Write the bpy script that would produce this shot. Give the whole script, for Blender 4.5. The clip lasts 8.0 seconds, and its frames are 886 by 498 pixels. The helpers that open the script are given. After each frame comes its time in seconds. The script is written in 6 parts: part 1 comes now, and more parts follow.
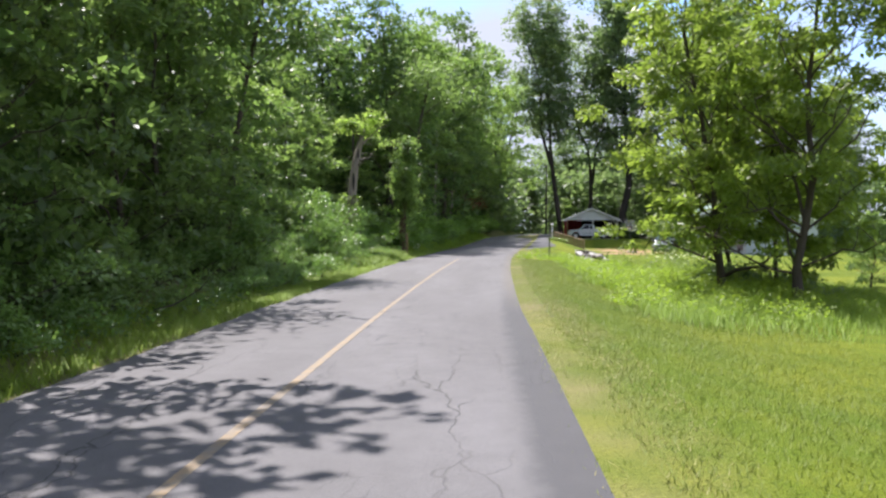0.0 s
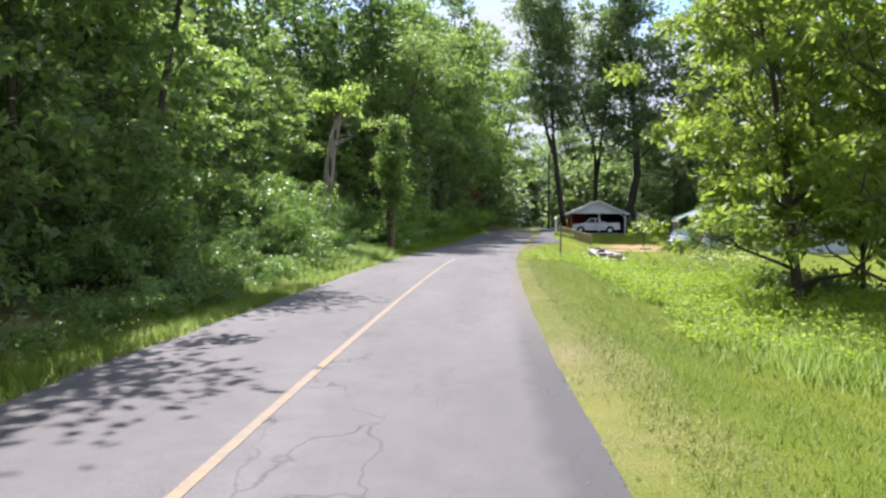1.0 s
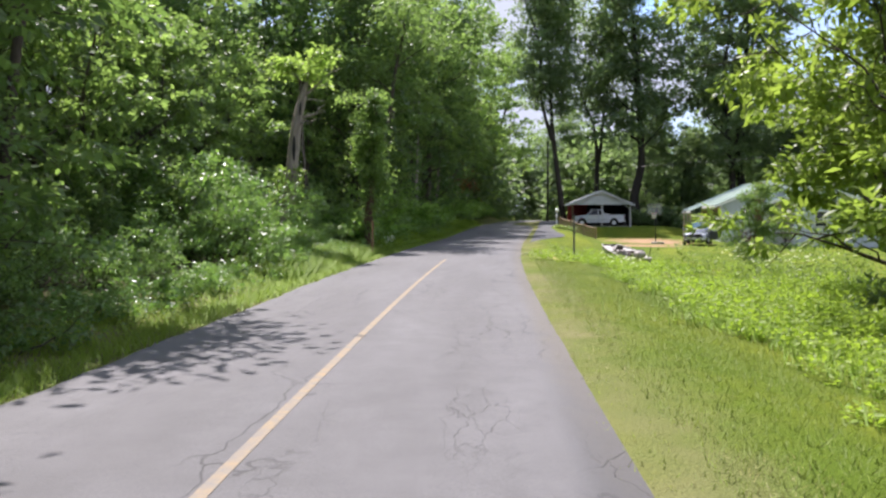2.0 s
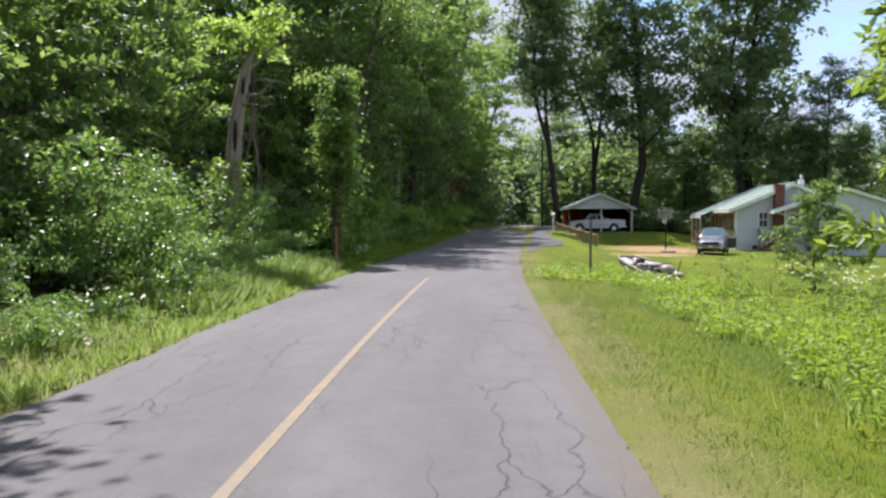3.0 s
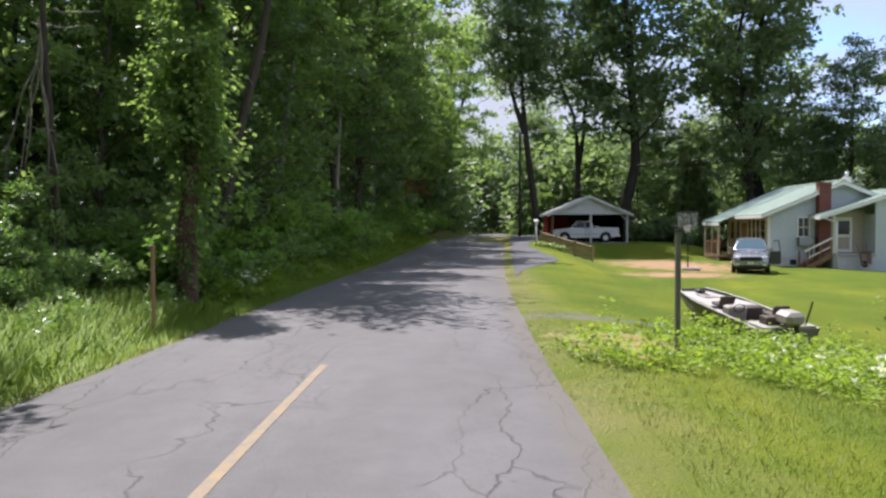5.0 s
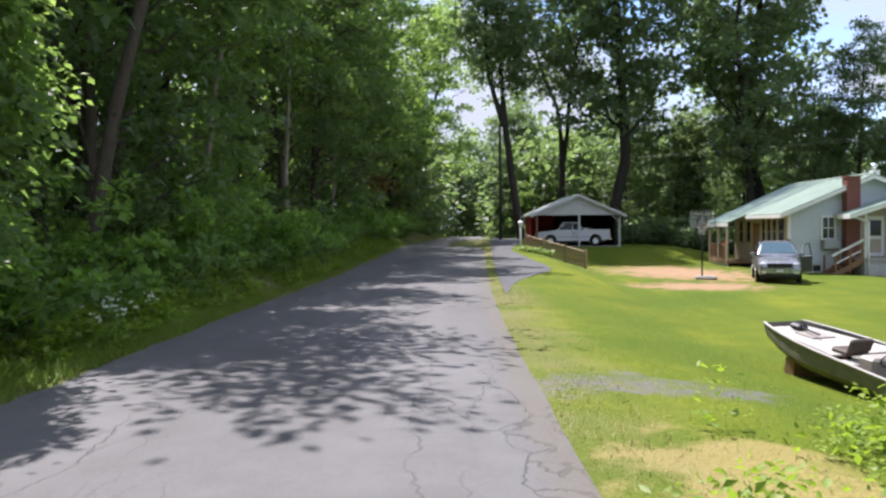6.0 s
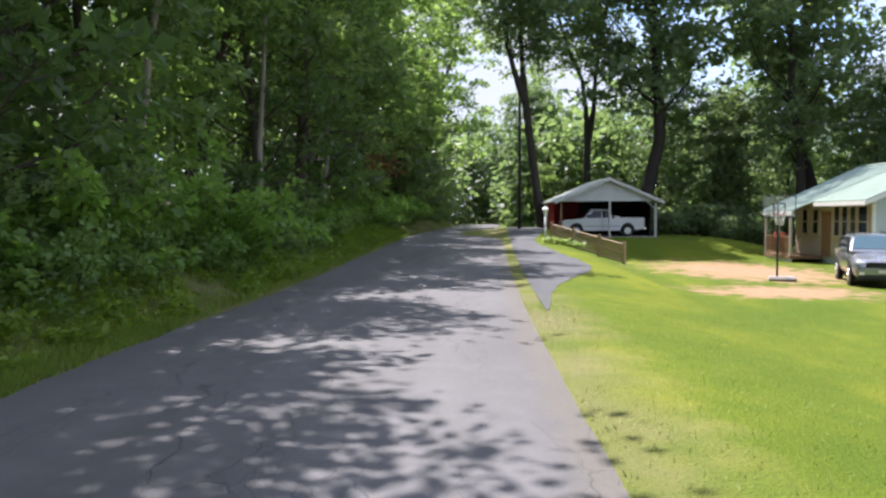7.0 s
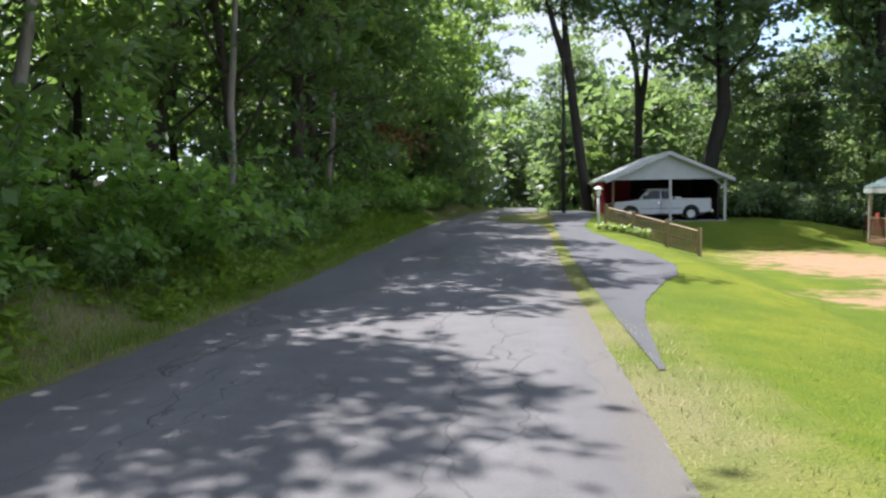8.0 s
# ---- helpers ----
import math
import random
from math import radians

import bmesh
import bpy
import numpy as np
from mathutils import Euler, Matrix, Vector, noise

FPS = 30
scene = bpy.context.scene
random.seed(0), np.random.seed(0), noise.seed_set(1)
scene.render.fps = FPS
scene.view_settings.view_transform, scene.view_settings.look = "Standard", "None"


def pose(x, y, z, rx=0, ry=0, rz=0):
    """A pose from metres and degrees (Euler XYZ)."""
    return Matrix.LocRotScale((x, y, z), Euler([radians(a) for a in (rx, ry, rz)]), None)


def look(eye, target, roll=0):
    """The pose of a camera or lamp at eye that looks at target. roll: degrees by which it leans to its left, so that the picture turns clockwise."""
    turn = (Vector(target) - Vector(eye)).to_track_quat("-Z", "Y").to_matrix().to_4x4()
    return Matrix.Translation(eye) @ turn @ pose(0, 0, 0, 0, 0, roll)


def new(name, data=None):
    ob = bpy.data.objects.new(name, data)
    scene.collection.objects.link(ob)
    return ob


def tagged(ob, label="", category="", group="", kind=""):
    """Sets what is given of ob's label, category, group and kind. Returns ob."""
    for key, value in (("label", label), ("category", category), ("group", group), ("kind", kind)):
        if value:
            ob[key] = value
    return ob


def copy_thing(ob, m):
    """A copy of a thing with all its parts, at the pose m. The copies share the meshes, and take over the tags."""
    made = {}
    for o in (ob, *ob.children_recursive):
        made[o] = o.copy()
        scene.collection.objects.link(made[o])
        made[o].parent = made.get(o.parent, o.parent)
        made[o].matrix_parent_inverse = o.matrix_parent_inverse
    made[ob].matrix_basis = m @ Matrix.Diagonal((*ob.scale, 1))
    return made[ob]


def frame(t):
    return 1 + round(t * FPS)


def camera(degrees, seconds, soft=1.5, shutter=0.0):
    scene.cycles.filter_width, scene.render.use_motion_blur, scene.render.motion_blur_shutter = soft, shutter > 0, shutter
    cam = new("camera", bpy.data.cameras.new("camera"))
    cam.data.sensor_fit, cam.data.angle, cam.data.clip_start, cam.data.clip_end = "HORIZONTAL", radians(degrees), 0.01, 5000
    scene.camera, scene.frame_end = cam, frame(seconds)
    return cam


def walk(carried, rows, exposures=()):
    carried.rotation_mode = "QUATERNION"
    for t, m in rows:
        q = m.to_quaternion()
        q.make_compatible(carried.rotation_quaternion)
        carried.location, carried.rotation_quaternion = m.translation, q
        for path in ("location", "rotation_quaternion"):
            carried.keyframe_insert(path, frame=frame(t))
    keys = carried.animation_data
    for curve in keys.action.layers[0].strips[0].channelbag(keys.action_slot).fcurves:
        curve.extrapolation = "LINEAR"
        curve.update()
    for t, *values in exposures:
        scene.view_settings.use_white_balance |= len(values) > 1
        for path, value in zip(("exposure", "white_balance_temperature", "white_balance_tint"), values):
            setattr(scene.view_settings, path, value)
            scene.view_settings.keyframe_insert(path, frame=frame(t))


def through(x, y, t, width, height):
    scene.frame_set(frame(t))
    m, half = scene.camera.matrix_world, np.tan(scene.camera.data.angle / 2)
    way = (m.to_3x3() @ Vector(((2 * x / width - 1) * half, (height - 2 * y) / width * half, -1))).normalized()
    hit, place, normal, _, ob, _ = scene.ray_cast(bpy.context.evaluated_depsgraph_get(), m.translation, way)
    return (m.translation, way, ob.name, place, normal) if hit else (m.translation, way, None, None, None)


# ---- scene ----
# ---------------------------------------------------------------- camera
cam = camera(59.5, 8.0, soft=2.5)
METRES, EYE, TILT, LEAN, TURN = 50.0, 1.68, -1.6, 0.0, 0.0
ROWS = [
    (0.0, 0.0, 0.0, 0.0, -0.0, 0.0, 0.0),
    (0.5, 0.0019, 0.0628, 0.002, -0.16, -0.19, -0.02),
    (1.0, 0.0037, 0.1268, 0.0041, -0.26, -0.5, -0.13),
    (1.5, 0.005, 0.1897, 0.0061, -0.5, -0.88, -0.06),
    (2.0, 0.0069, 0.2519, 0.0078, -0.85, -1.07, 0.14),
    (3.5, 0.0157, 0.4374, 0.0137, -2.23, -0.52, -0.07),
    (4.0, 0.0197, 0.498, 0.015, -2.67, -0.36, -0.19),
    (4.5, 0.0252, 0.56, 0.0164, -3.24, -0.28, -0.08),
    (6.0, 0.0449, 0.746, 0.0214, -6.15, 0.02, 0.65),
    (6.5, 0.0514, 0.8076, 0.023, -6.22, -0.28, 0.48),
    (7.0, 0.0579, 0.8711, 0.0247, -5.34, -0.92, 0.3),
    (7.5, 0.0647, 0.9344, 0.0263, -3.99, -1.66, 0.43),
    (8.0, 0.072, 0.9964, 0.0274, -2.81, -2.09, 0.92),
]
EXPOSURES = ((0.0, 1.09, 6300, 16), (0.4, 1.33, 6300, 18), (1.0, 1.26, 6300, 18), (2.0, 1.04, 6300, 18), (4.5, 0.8, 6350, 17), (6.0, 1.06, 6250, 17), (6.5, 0.96, 6400, 14), (7.0, 1.28, 6250, 17), (7.5, 1.46, 6200, 17), (8.0, 1.3, 6150, 14))
walk(cam, [(t, pose(0, 0, EYE, TILT, LEAN, TURN) @ pose(METRES * x, METRES * y, METRES * z, 90 + pitch, roll, yaw)) for t, x, y, z, yaw, pitch, roll in ROWS], EXPOSURES)

# ---------------------------------------------------------------- light
SUN_AZ, SUN_EL = radians(-22), radians(60)      # azimuth from +y, clockwise
world = bpy.data.worlds.new("sky")
scene.world = world
world.use_nodes = True
wn, wl = world.node_tree.nodes, world.node_tree.links
wn.clear()
w_out = wn.new("ShaderNodeOutputWorld")
w_bg = wn.new("ShaderNodeBackground")
w_sky = wn.new("ShaderNodeTexSky")
w_sky.sky_type, w_sky.sun_disc = "NISHITA", False
w_sky.sun_elevation, w_sky.sun_rotation = SUN_EL, SUN_AZ
w_sky.altitude, w_sky.air_density, w_sky.dust_density, w_sky.ozone_density = 900, 1.0, 0.2, 2.5
w_co = wn.new("ShaderNodeTexCoord")
w_map = wn.new("ShaderNodeMapping")
w_map.inputs["Scale"].default_value = (1.0, 1.0, 2.2)
w_map.inputs["Location"].default_value = (0.35, 0.1, 0.2)
w_noise = wn.new("ShaderNodeTexNoise")
w_noise.inputs["Scale"].default_value, w_noise.inputs["Detail"].default_value = 3.2, 9
w_noise.inputs["Roughness"].default_value = 0.55
w_ramp = wn.new("ShaderNodeValToRGB")
w_ramp.color_ramp.elements[0].position, w_ramp.color_ramp.elements[1].position = 0.31, 0.53
w_mix = wn.new("ShaderNodeMix")
w_mix.data_type = "RGBA"
w_mix.inputs[7].default_value = (2.5, 2.7, 3.15, 1)
wl.new(w_co.outputs["Generated"], w_map.inputs["Vector"])
wl.new(w_map.outputs["Vector"], w_noise.inputs["Vector"])
wl.new(w_noise.outputs["Fac"], w_ramp.inputs["Fac"])
wl.new(w_ramp.outputs["Color"], w_mix.inputs[0])
w_tint = wn.new("ShaderNodeMix")
w_tint.data_type, w_tint.blend_type = "RGBA", "MULTIPLY"
w_tint.inputs[0].default_value, w_tint.inputs[7].default_value = 1.0, (0.84, 0.9, 1.0, 1)
wl.new(w_sky.outputs["Color"], w_tint.inputs[6])
wl.new(w_tint.outputs[2], w_mix.inputs[6])
wl.new(w_mix.outputs[2], w_bg.inputs["Color"])
w_bg.inputs["Strength"].default_value = 0.15
wl.new(w_bg.outputs["Background"], w_out.inputs["Surface"])

sun = new("sun", bpy.data.lights.new("sun", "SUN"))
sun.data.energy, sun.data.angle, sun.data.color = 4.5, radians(0.55), (1.0, 0.95, 0.89)
SUN_DIR = Vector((math.sin(SUN_AZ) * math.cos(SUN_EL), math.cos(SUN_AZ) * math.cos(SUN_EL), math.sin(SUN_EL)))
sun.matrix_world = look(SUN_DIR * 60, (0, 0, 0))

# ---------------------------------------------------------------- materials
MATS = {}


class Nodes:
    """A short way to write a node material."""

    def __init__(self, name):
        self.m = bpy.data.materials.new(name)
        self.m.use_nodes = True
        self.t = self.m.node_tree
        self.n, self.l = self.t.nodes, self.t.links
        self.n.clear()
        self.out = self.n.new("ShaderNodeOutputMaterial")
        MATS[name] = self.m

    def put(self, socket, value):
        if isinstance(value, bpy.types.NodeSocket):
            self.l.new(value, socket)
        elif value is not None:
            socket.default_value = value

    def coords(self, kind="Object", scale=(1, 1, 1)):
        c = self.n.new("ShaderNodeTexCoord")
        return self.mapped(c.outputs[kind], scale)

    def world(self, scale=(1, 1, 1)):
        return self.mapped(self.n.new("ShaderNodeNewGeometry").outputs["Position"], scale)

    def uv(self, scale=(1, 1, 1)):
        return self.mapped(self.n.new("ShaderNodeUVMap").outputs[0], scale)

    def mapped(self, sock, scale):
        k = self.n.new("ShaderNodeMapping")
        self.l.new(sock, k.inputs["Vector"])
        k.inputs["Scale"].default_value = scale
        return k.outputs[0]

    def noise(self, vec, scale, detail=4, rough=0.55, distort=0.0):
        k = self.n.new("ShaderNodeTexNoise")
        self.l.new(vec, k.inputs["Vector"])
        k.inputs["Scale"].default_value, k.inputs["Detail"].default_value = scale, detail
        k.inputs["Roughness"].default_value, k.inputs["Distortion"].default_value = rough, distort
        return k.outputs["Fac"]

    def noise_color(self, vec, scale, detail=3):
        k = self.n.new("ShaderNodeTexNoise")
        self.l.new(vec, k.inputs["Vector"])
        k.inputs["Scale"].default_value, k.inputs["Detail"].default_value = scale, detail
        return k.outputs["Color"]

    def voronoi(self, vec, scale, feature="F1", rand=1.0):
        k = self.n.new("ShaderNodeTexVoronoi")
        k.feature = feature
        self.l.new(vec, k.inputs["Vector"])
        k.inputs["Scale"].default_value, k.inputs["Randomness"].default_value = scale, rand
        return k.outputs["Distance"]

    def ramp(self, fac, stops):
        k = self.n.new("ShaderNodeValToRGB")
        e = k.color_ramp.elements
        while len(e) < len(stops):
            e.new(0.5)
        for el, (p, c) in zip(e, stops):
            el.position = p
            el.color = (*c, 1) if isinstance(c, tuple) else (c, c, c, 1)
        self.l.new(fac, k.inputs["Fac"])
        return k.outputs["Color"]

    def mix(self, fac, a, b, how="MIX"):
        k = self.n.new("ShaderNodeMix")
        k.data_type, k.blend_type = "RGBA", how
        for sock, v in ((k.inputs[0], fac), (k.inputs[6], a), (k.inputs[7], b)):
            self.put(sock, (*v, 1) if isinstance(v, tuple) and len(v) == 3 else v)
        return k.outputs[2]

    def math(self, op, a, b=0.0, clamp=False):
        k = self.n.new("ShaderNodeMath")
        k.operation, k.use_clamp = op, clamp
        self.put(k.inputs[0], a)
        self.put(k.inputs[1], b)
        return k.outputs[0]

    def vadd(self, a, b, op="ADD"):
        k = self.n.new("ShaderNodeVectorMath")
        k.operation = op
        self.put(k.inputs[0], a)
        self.put(k.inputs[1], b)
        return k.outputs[0]

    def split(self, vec):
        k = self.n.new("ShaderNodeSeparateXYZ")
        self.l.new(vec, k.inputs[0])
        return k.outputs

    def island(self):
        return self.n.new("ShaderNodeNewGeometry").outputs["Random Per Island"]

    def own(self):
        return self.n.new("ShaderNodeObjectInfo").outputs["Random"]

    def bump(self, height, strength=0.3, distance=0.01):
        k = self.n.new("ShaderNodeBump")
        self.l.new(height, k.inputs["Height"])
        k.inputs["Strength"].default_value, k.inputs["Distance"].default_value = strength, distance
        return k.outputs[0]

    def surface(self, color, rough=0.6, metal=0.0, normal=None, spec=0.5, coat=0.0):
        k = self.n.new("ShaderNodeBsdfPrincipled")
        self.put(k.inputs["Base Color"], (*color, 1) if isinstance(color, tuple) and len(color) == 3 else color)
        self.put(k.inputs["Roughness"], rough)
        self.put(k.inputs["Metallic"], metal)
        self.put(k.inputs["Specular IOR Level"], spec)
        self.put(k.inputs["Coat Weight"], coat)
        if normal is not None:
            self.l.new(normal, k.inputs["Normal"])
        return k

    def done(self, shader):
        self.l.new(shader.outputs[0], self.out.inputs["Surface"])
        return self.m


def leaf_material(name, dark, light, through=0.4, gloss=0.45, spec=0.4):
    k = Nodes(name)
    patch = k.noise(k.world(), 0.55, 3)
    f = k.math("ADD", k.math("MULTIPLY", k.island(), 0.45), k.math("MULTIPLY", k.own(), 0.45))
    f = k.math("ADD", f, k.math("MULTIPLY", k.math("SUBTRACT", patch, 0.5), 0.7), True)
    col = k.mix(f, dark, light)
    base = k.surface(col, gloss, spec=spec)
    tr = k.n.new("ShaderNodeBsdfTranslucent")
    k.l.new(k.mix(0.75, col, k.mix(1.0, col, (1.8, 1.95, 0.9), "MULTIPLY")), tr.inputs["Color"])
    both = k.n.new("ShaderNodeMixShader")
    both.inputs[0].default_value = through
    k.l.new(base.outputs[0], both.inputs[1])
    k.l.new(tr.outputs[0], both.inputs[2])
    return k.done(both)


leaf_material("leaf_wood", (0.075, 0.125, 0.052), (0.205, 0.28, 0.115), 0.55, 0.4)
leaf_material("leaf_yellow", (0.10, 0.15, 0.035), (0.25, 0.31, 0.08), 0.6, 0.4)
# distant leaves are paler and bluer, with haze put into the colour
leaf_material("leaf_far", (0.09, 0.14, 0.08), (0.215, 0.275, 0.155), 0.56)
leaf_material("leaf_shrub", (0.09, 0.17, 0.05), (0.25, 0.36, 0.125), 0.45, 0.33, 0.55)
leaf_material("leaf_broad", (0.11, 0.20, 0.05), (0.26, 0.38, 0.11), 0.6, 0.38, 0.5)
# two copies of the wood leaf: darkened for shade, then lightened as if lit
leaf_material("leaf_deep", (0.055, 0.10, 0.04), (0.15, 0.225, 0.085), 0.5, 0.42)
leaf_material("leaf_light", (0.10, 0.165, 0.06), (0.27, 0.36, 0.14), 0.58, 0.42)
leaf_material("leaf_vine", (0.14, 0.21, 0.06), (0.33, 0.42, 0.15), 0.66, 0.38, 0.5)
leaf_material("grass_blade", (0.11, 0.165, 0.014), (0.22, 0.265, 0.028), 0.4, 0.6)
leaf_material("verge_blade", (0.14, 0.24, 0.025), (0.28, 0.38, 0.055), 0.5, 0.6)
leaf_material("weed_leaf", (0.14, 0.22, 0.03), (0.30, 0.39, 0.065), 0.48, 0.5)
leaf_material("grass_dry", (0.20, 0.19, 0.06), (0.36, 0.33, 0.13), 0.3, 0.6)
leaf_material("petal_white", (0.6, 0.6, 0.55), (0.8, 0.8, 0.75), 0.3, 0.6)
leaf_material("leaf_brown", (0.16, 0.07, 0.03), (0.26, 0.12, 0.05), 0.3, 0.6)


def bark_material(name, dark, light):
    k = Nodes(name)
    v = k.coords("Object", (1, 1, 0.22))
    f = k.noise(v, 9, 6, 0.65, 0.6)
    big = k.noise(k.world(), 0.9, 3)
    col = k.mix(big, k.mix(f, dark, light), k.mix(f, dark, tuple(c * 0.75 for c in light)))
    return k.done(k.surface(col, 0.9, normal=k.bump(f, 0.8, 0.03), spec=0.2))


bark_material("bark", (0.03, 0.025, 0.02), (0.14, 0.115, 0.09))
bark_material("bark_pale", (0.10, 0.08, 0.065), (0.48, 0.42, 0.36))
bark_material("bark_red", (0.05, 0.028, 0.02), (0.21, 0.13, 0.10))
bark_material("bark_dark", (0.018, 0.016, 0.014), (0.07, 0.06, 0.05))


def plain(name, color, rough=0.6, metal=0.0, vary=0.15, scale=3.0, bump=0.1, coat=0.0, spec=0.5):
    """Paint, plastic, metal and the like, with stains and fine grain."""
    k = Nodes(name)
    v = k.coords("Object")
    big, fine = k.noise(v, scale, 5, 0.6), k.noise(v, scale * 22, 3)
    lo = tuple(c * (1 - vary) for c in color)
    col = k.mix(k.ramp(big, ((0.3, 0.0), (0.7, 1.0))), lo, color)
    col = k.mix(k.math("MULTIPLY", fine, vary), col, tuple(c * 0.7 for c in color))
    r = k.math("ADD", k.math("MULTIPLY", big, 0.15), rough - 0.07)
    return k.done(k.surface(col, r, metal, k.bump(fine, bump, 0.004), spec, coat))


# ---------------------------------------------------------------- helpers for shapes
def np_mesh(name, verts, faces, size, uv=None):
    """A mesh from arrays; all faces have size corners."""
    me = bpy.data.meshes.new(name)
    verts, faces = np.asarray(verts, np.float32), np.asarray(faces, np.int32)
    me.vertices.add(len(verts))
    me.vertices.foreach_set("co", verts.ravel())
    me.loops.add(faces.size)
    me.loops.foreach_set("vertex_index", faces.ravel())
    me.polygons.add(len(faces))
    me.polygons.foreach_set("loop_start", np.arange(0, faces.size, size, dtype=np.int32))
    if uv is not None:
        layer = me.uv_layers.new(name="UVMap")
        layer.data.foreach_set("uv", np.asarray(uv, np.float32)[faces.ravel()].ravel())
    me.update(calc_edges=True)
    return me


def mesh_part(name, me, material, parent=None, label="", smooth=False):
    ob = new(name, me)
    if not me.materials:
        me.materials.append(MATS[material])
    if smooth:
        me.polygons.foreach_set("use_smooth", np.ones(len(me.polygons), bool))
    if parent is not None:
        ob.parent = parent
    return tagged(ob, label)


def part(name, bm, material, parent=None, label="", smooth=False):
    me = bpy.data.meshes.new(name)
    bm.normal_update()
    bm.to_mesh(me)
    bm.free()
    return mesh_part(name, me, material, parent, label, smooth)


def thing(name, m, label, category, group="", kind=""):
    ob = new(name)
    ob.empty_display_size = 0.2
    ob.matrix_world = m
    return tagged(ob, label, category, group, kind)


def box(bm, x0, x1, y0, y1, z0, z1, bevel=0.0, m=None):
    vs = [bm.verts.new(p) for p in ((x0, y0, z0), (x1, y0, z0), (x1, y1, z0), (x0, y1, z0), (x0, y0, z1), (x1, y0, z1), (x1, y1, z1), (x0, y1, z1))]
    fs = [bm.faces.new([vs[i] for i in f]) for f in ((3, 2, 1, 0), (4, 5, 6, 7), (0, 1, 5, 4), (1, 2, 6, 5), (2, 3, 7, 6), (3, 0, 4, 7))]
    if bevel > 0:
        out = bmesh.ops.bevel(bm, geom=list({e for f in fs for e in f.edges}), offset=bevel, segments=1, affect="EDGES", profile=0.5)
        vs = list({v for f in out["faces"] for v in f.verts} | {v for v in vs if v.is_valid})
    if m is not None:
        bmesh.ops.transform(bm, matrix=m, verts=vs)
    return vs


def boxed(*args, **kw):
    bm = bmesh.new()
    box(bm, *args, **kw)
    return bm


def prism(bm, outline, a, b, axis="x", bevel=0.0):
    """A flat outline of (u, v) pulled from a to b along an axis: x -> (y, z), y -> (x, z), z -> (x, y)."""
    def at(u, v, w):
        return {"x": (w, u, v), "y": (u, w, v), "z": (u, v, w)}[axis]
    lo = [bm.verts.new(at(u, v, a)) for u, v in outline]
    hi = [bm.verts.new(at(u, v, b)) for u, v in outline]
    n = len(outline)
    fs = [bm.faces.new(lo), bm.faces.new(hi[::-1])]
    for i in range(n):
        fs.append(bm.faces.new((lo[(i + 1) % n], lo[i], hi[i], hi[(i + 1) % n])))
    bmesh.ops.recalc_face_normals(bm, faces=fs)
    if bevel > 0:
        bmesh.ops.bevel(bm, geom=list({e for f in fs for e in f.edges}), offset=bevel, segments=2, affect="EDGES", profile=0.5)
    return bm


def rod(bm, p, q, r0, r1=None, sides=8, cap=True):
    """A straight bar from p to q."""
    r1 = r0 if r1 is None else r1
    p, q = Vector(p), Vector(q)
    turn = (q - p).to_track_quat("Z", "Y").to_matrix()
    rings = []
    for c, r in ((p, r0), (q, r1)):
        rings.append([bm.verts.new(c + turn @ Vector((r * math.cos(a), r * math.sin(a), 0))) for a in np.linspace(0, 2 * math.pi, sides, endpoint=False)])
    for i in range(sides):
        j = (i + 1) % sides
        bm.faces.new((rings[0][i], rings[0][j], rings[1][j], rings[1][i]))
    if cap:
        bm.faces.new(rings[0][::-1])
        bm.faces.new(rings[1])
    return bm


def tube_arrays(path, radii, sides, start):
    """Rings of verts along a path (k, 3), and quads from vertex number start on."""
    path, radii = np.asarray(path, float), np.asarray(radii, float)
    d = np.gradient(path, axis=0)
    d /= np.linalg.norm(d, axis=1)[:, None] + 1e-9
    ref = np.where(np.abs(d[:, 2:3]) < 0.9, (0.0, 0.0, 1.0), (1.0, 0.0, 0.0))
    u = np.cross(d, ref)
    u /= np.linalg.norm(u, axis=1)[:, None] + 1e-9
    w = np.cross(d, u)
    a = np.linspace(0, 2 * np.pi, sides, endpoint=False)
    v = path[:, None] + radii[:, None, None] * (np.cos(a)[None, :, None] * u[:, None] + np.sin(a)[None, :, None] * w[:, None])
    k = len(path)
    i, j = np.meshgrid(np.arange(k - 1), np.arange(sides), indexing="ij")
    n = (j + 1) % sides
    f = np.stack((i * sides + j, i * sides + n, (i + 1) * sides + n, (i + 1) * sides + j), -1).reshape(-1, 4) + start
    return v.reshape(-1, 3), f


class Wood:
    """Collects tubes into one mesh."""

    def __init__(self):
        self.v, self.f, self.n = [], [], 0

    def tube(self, path, r0, r1, sides=6, power=1.0):
        k = len(path)
        v, f = tube_arrays(path, r0 + (r1 - r0) * np.linspace(0, 1, k) ** power, sides, self.n)
        self.v.append(v)
        self.f.append(f)
        self.n += len(v)

    def mesh(self, name):
        return np_mesh(name, np.concatenate(self.v), np.concatenate(self.f), 4)


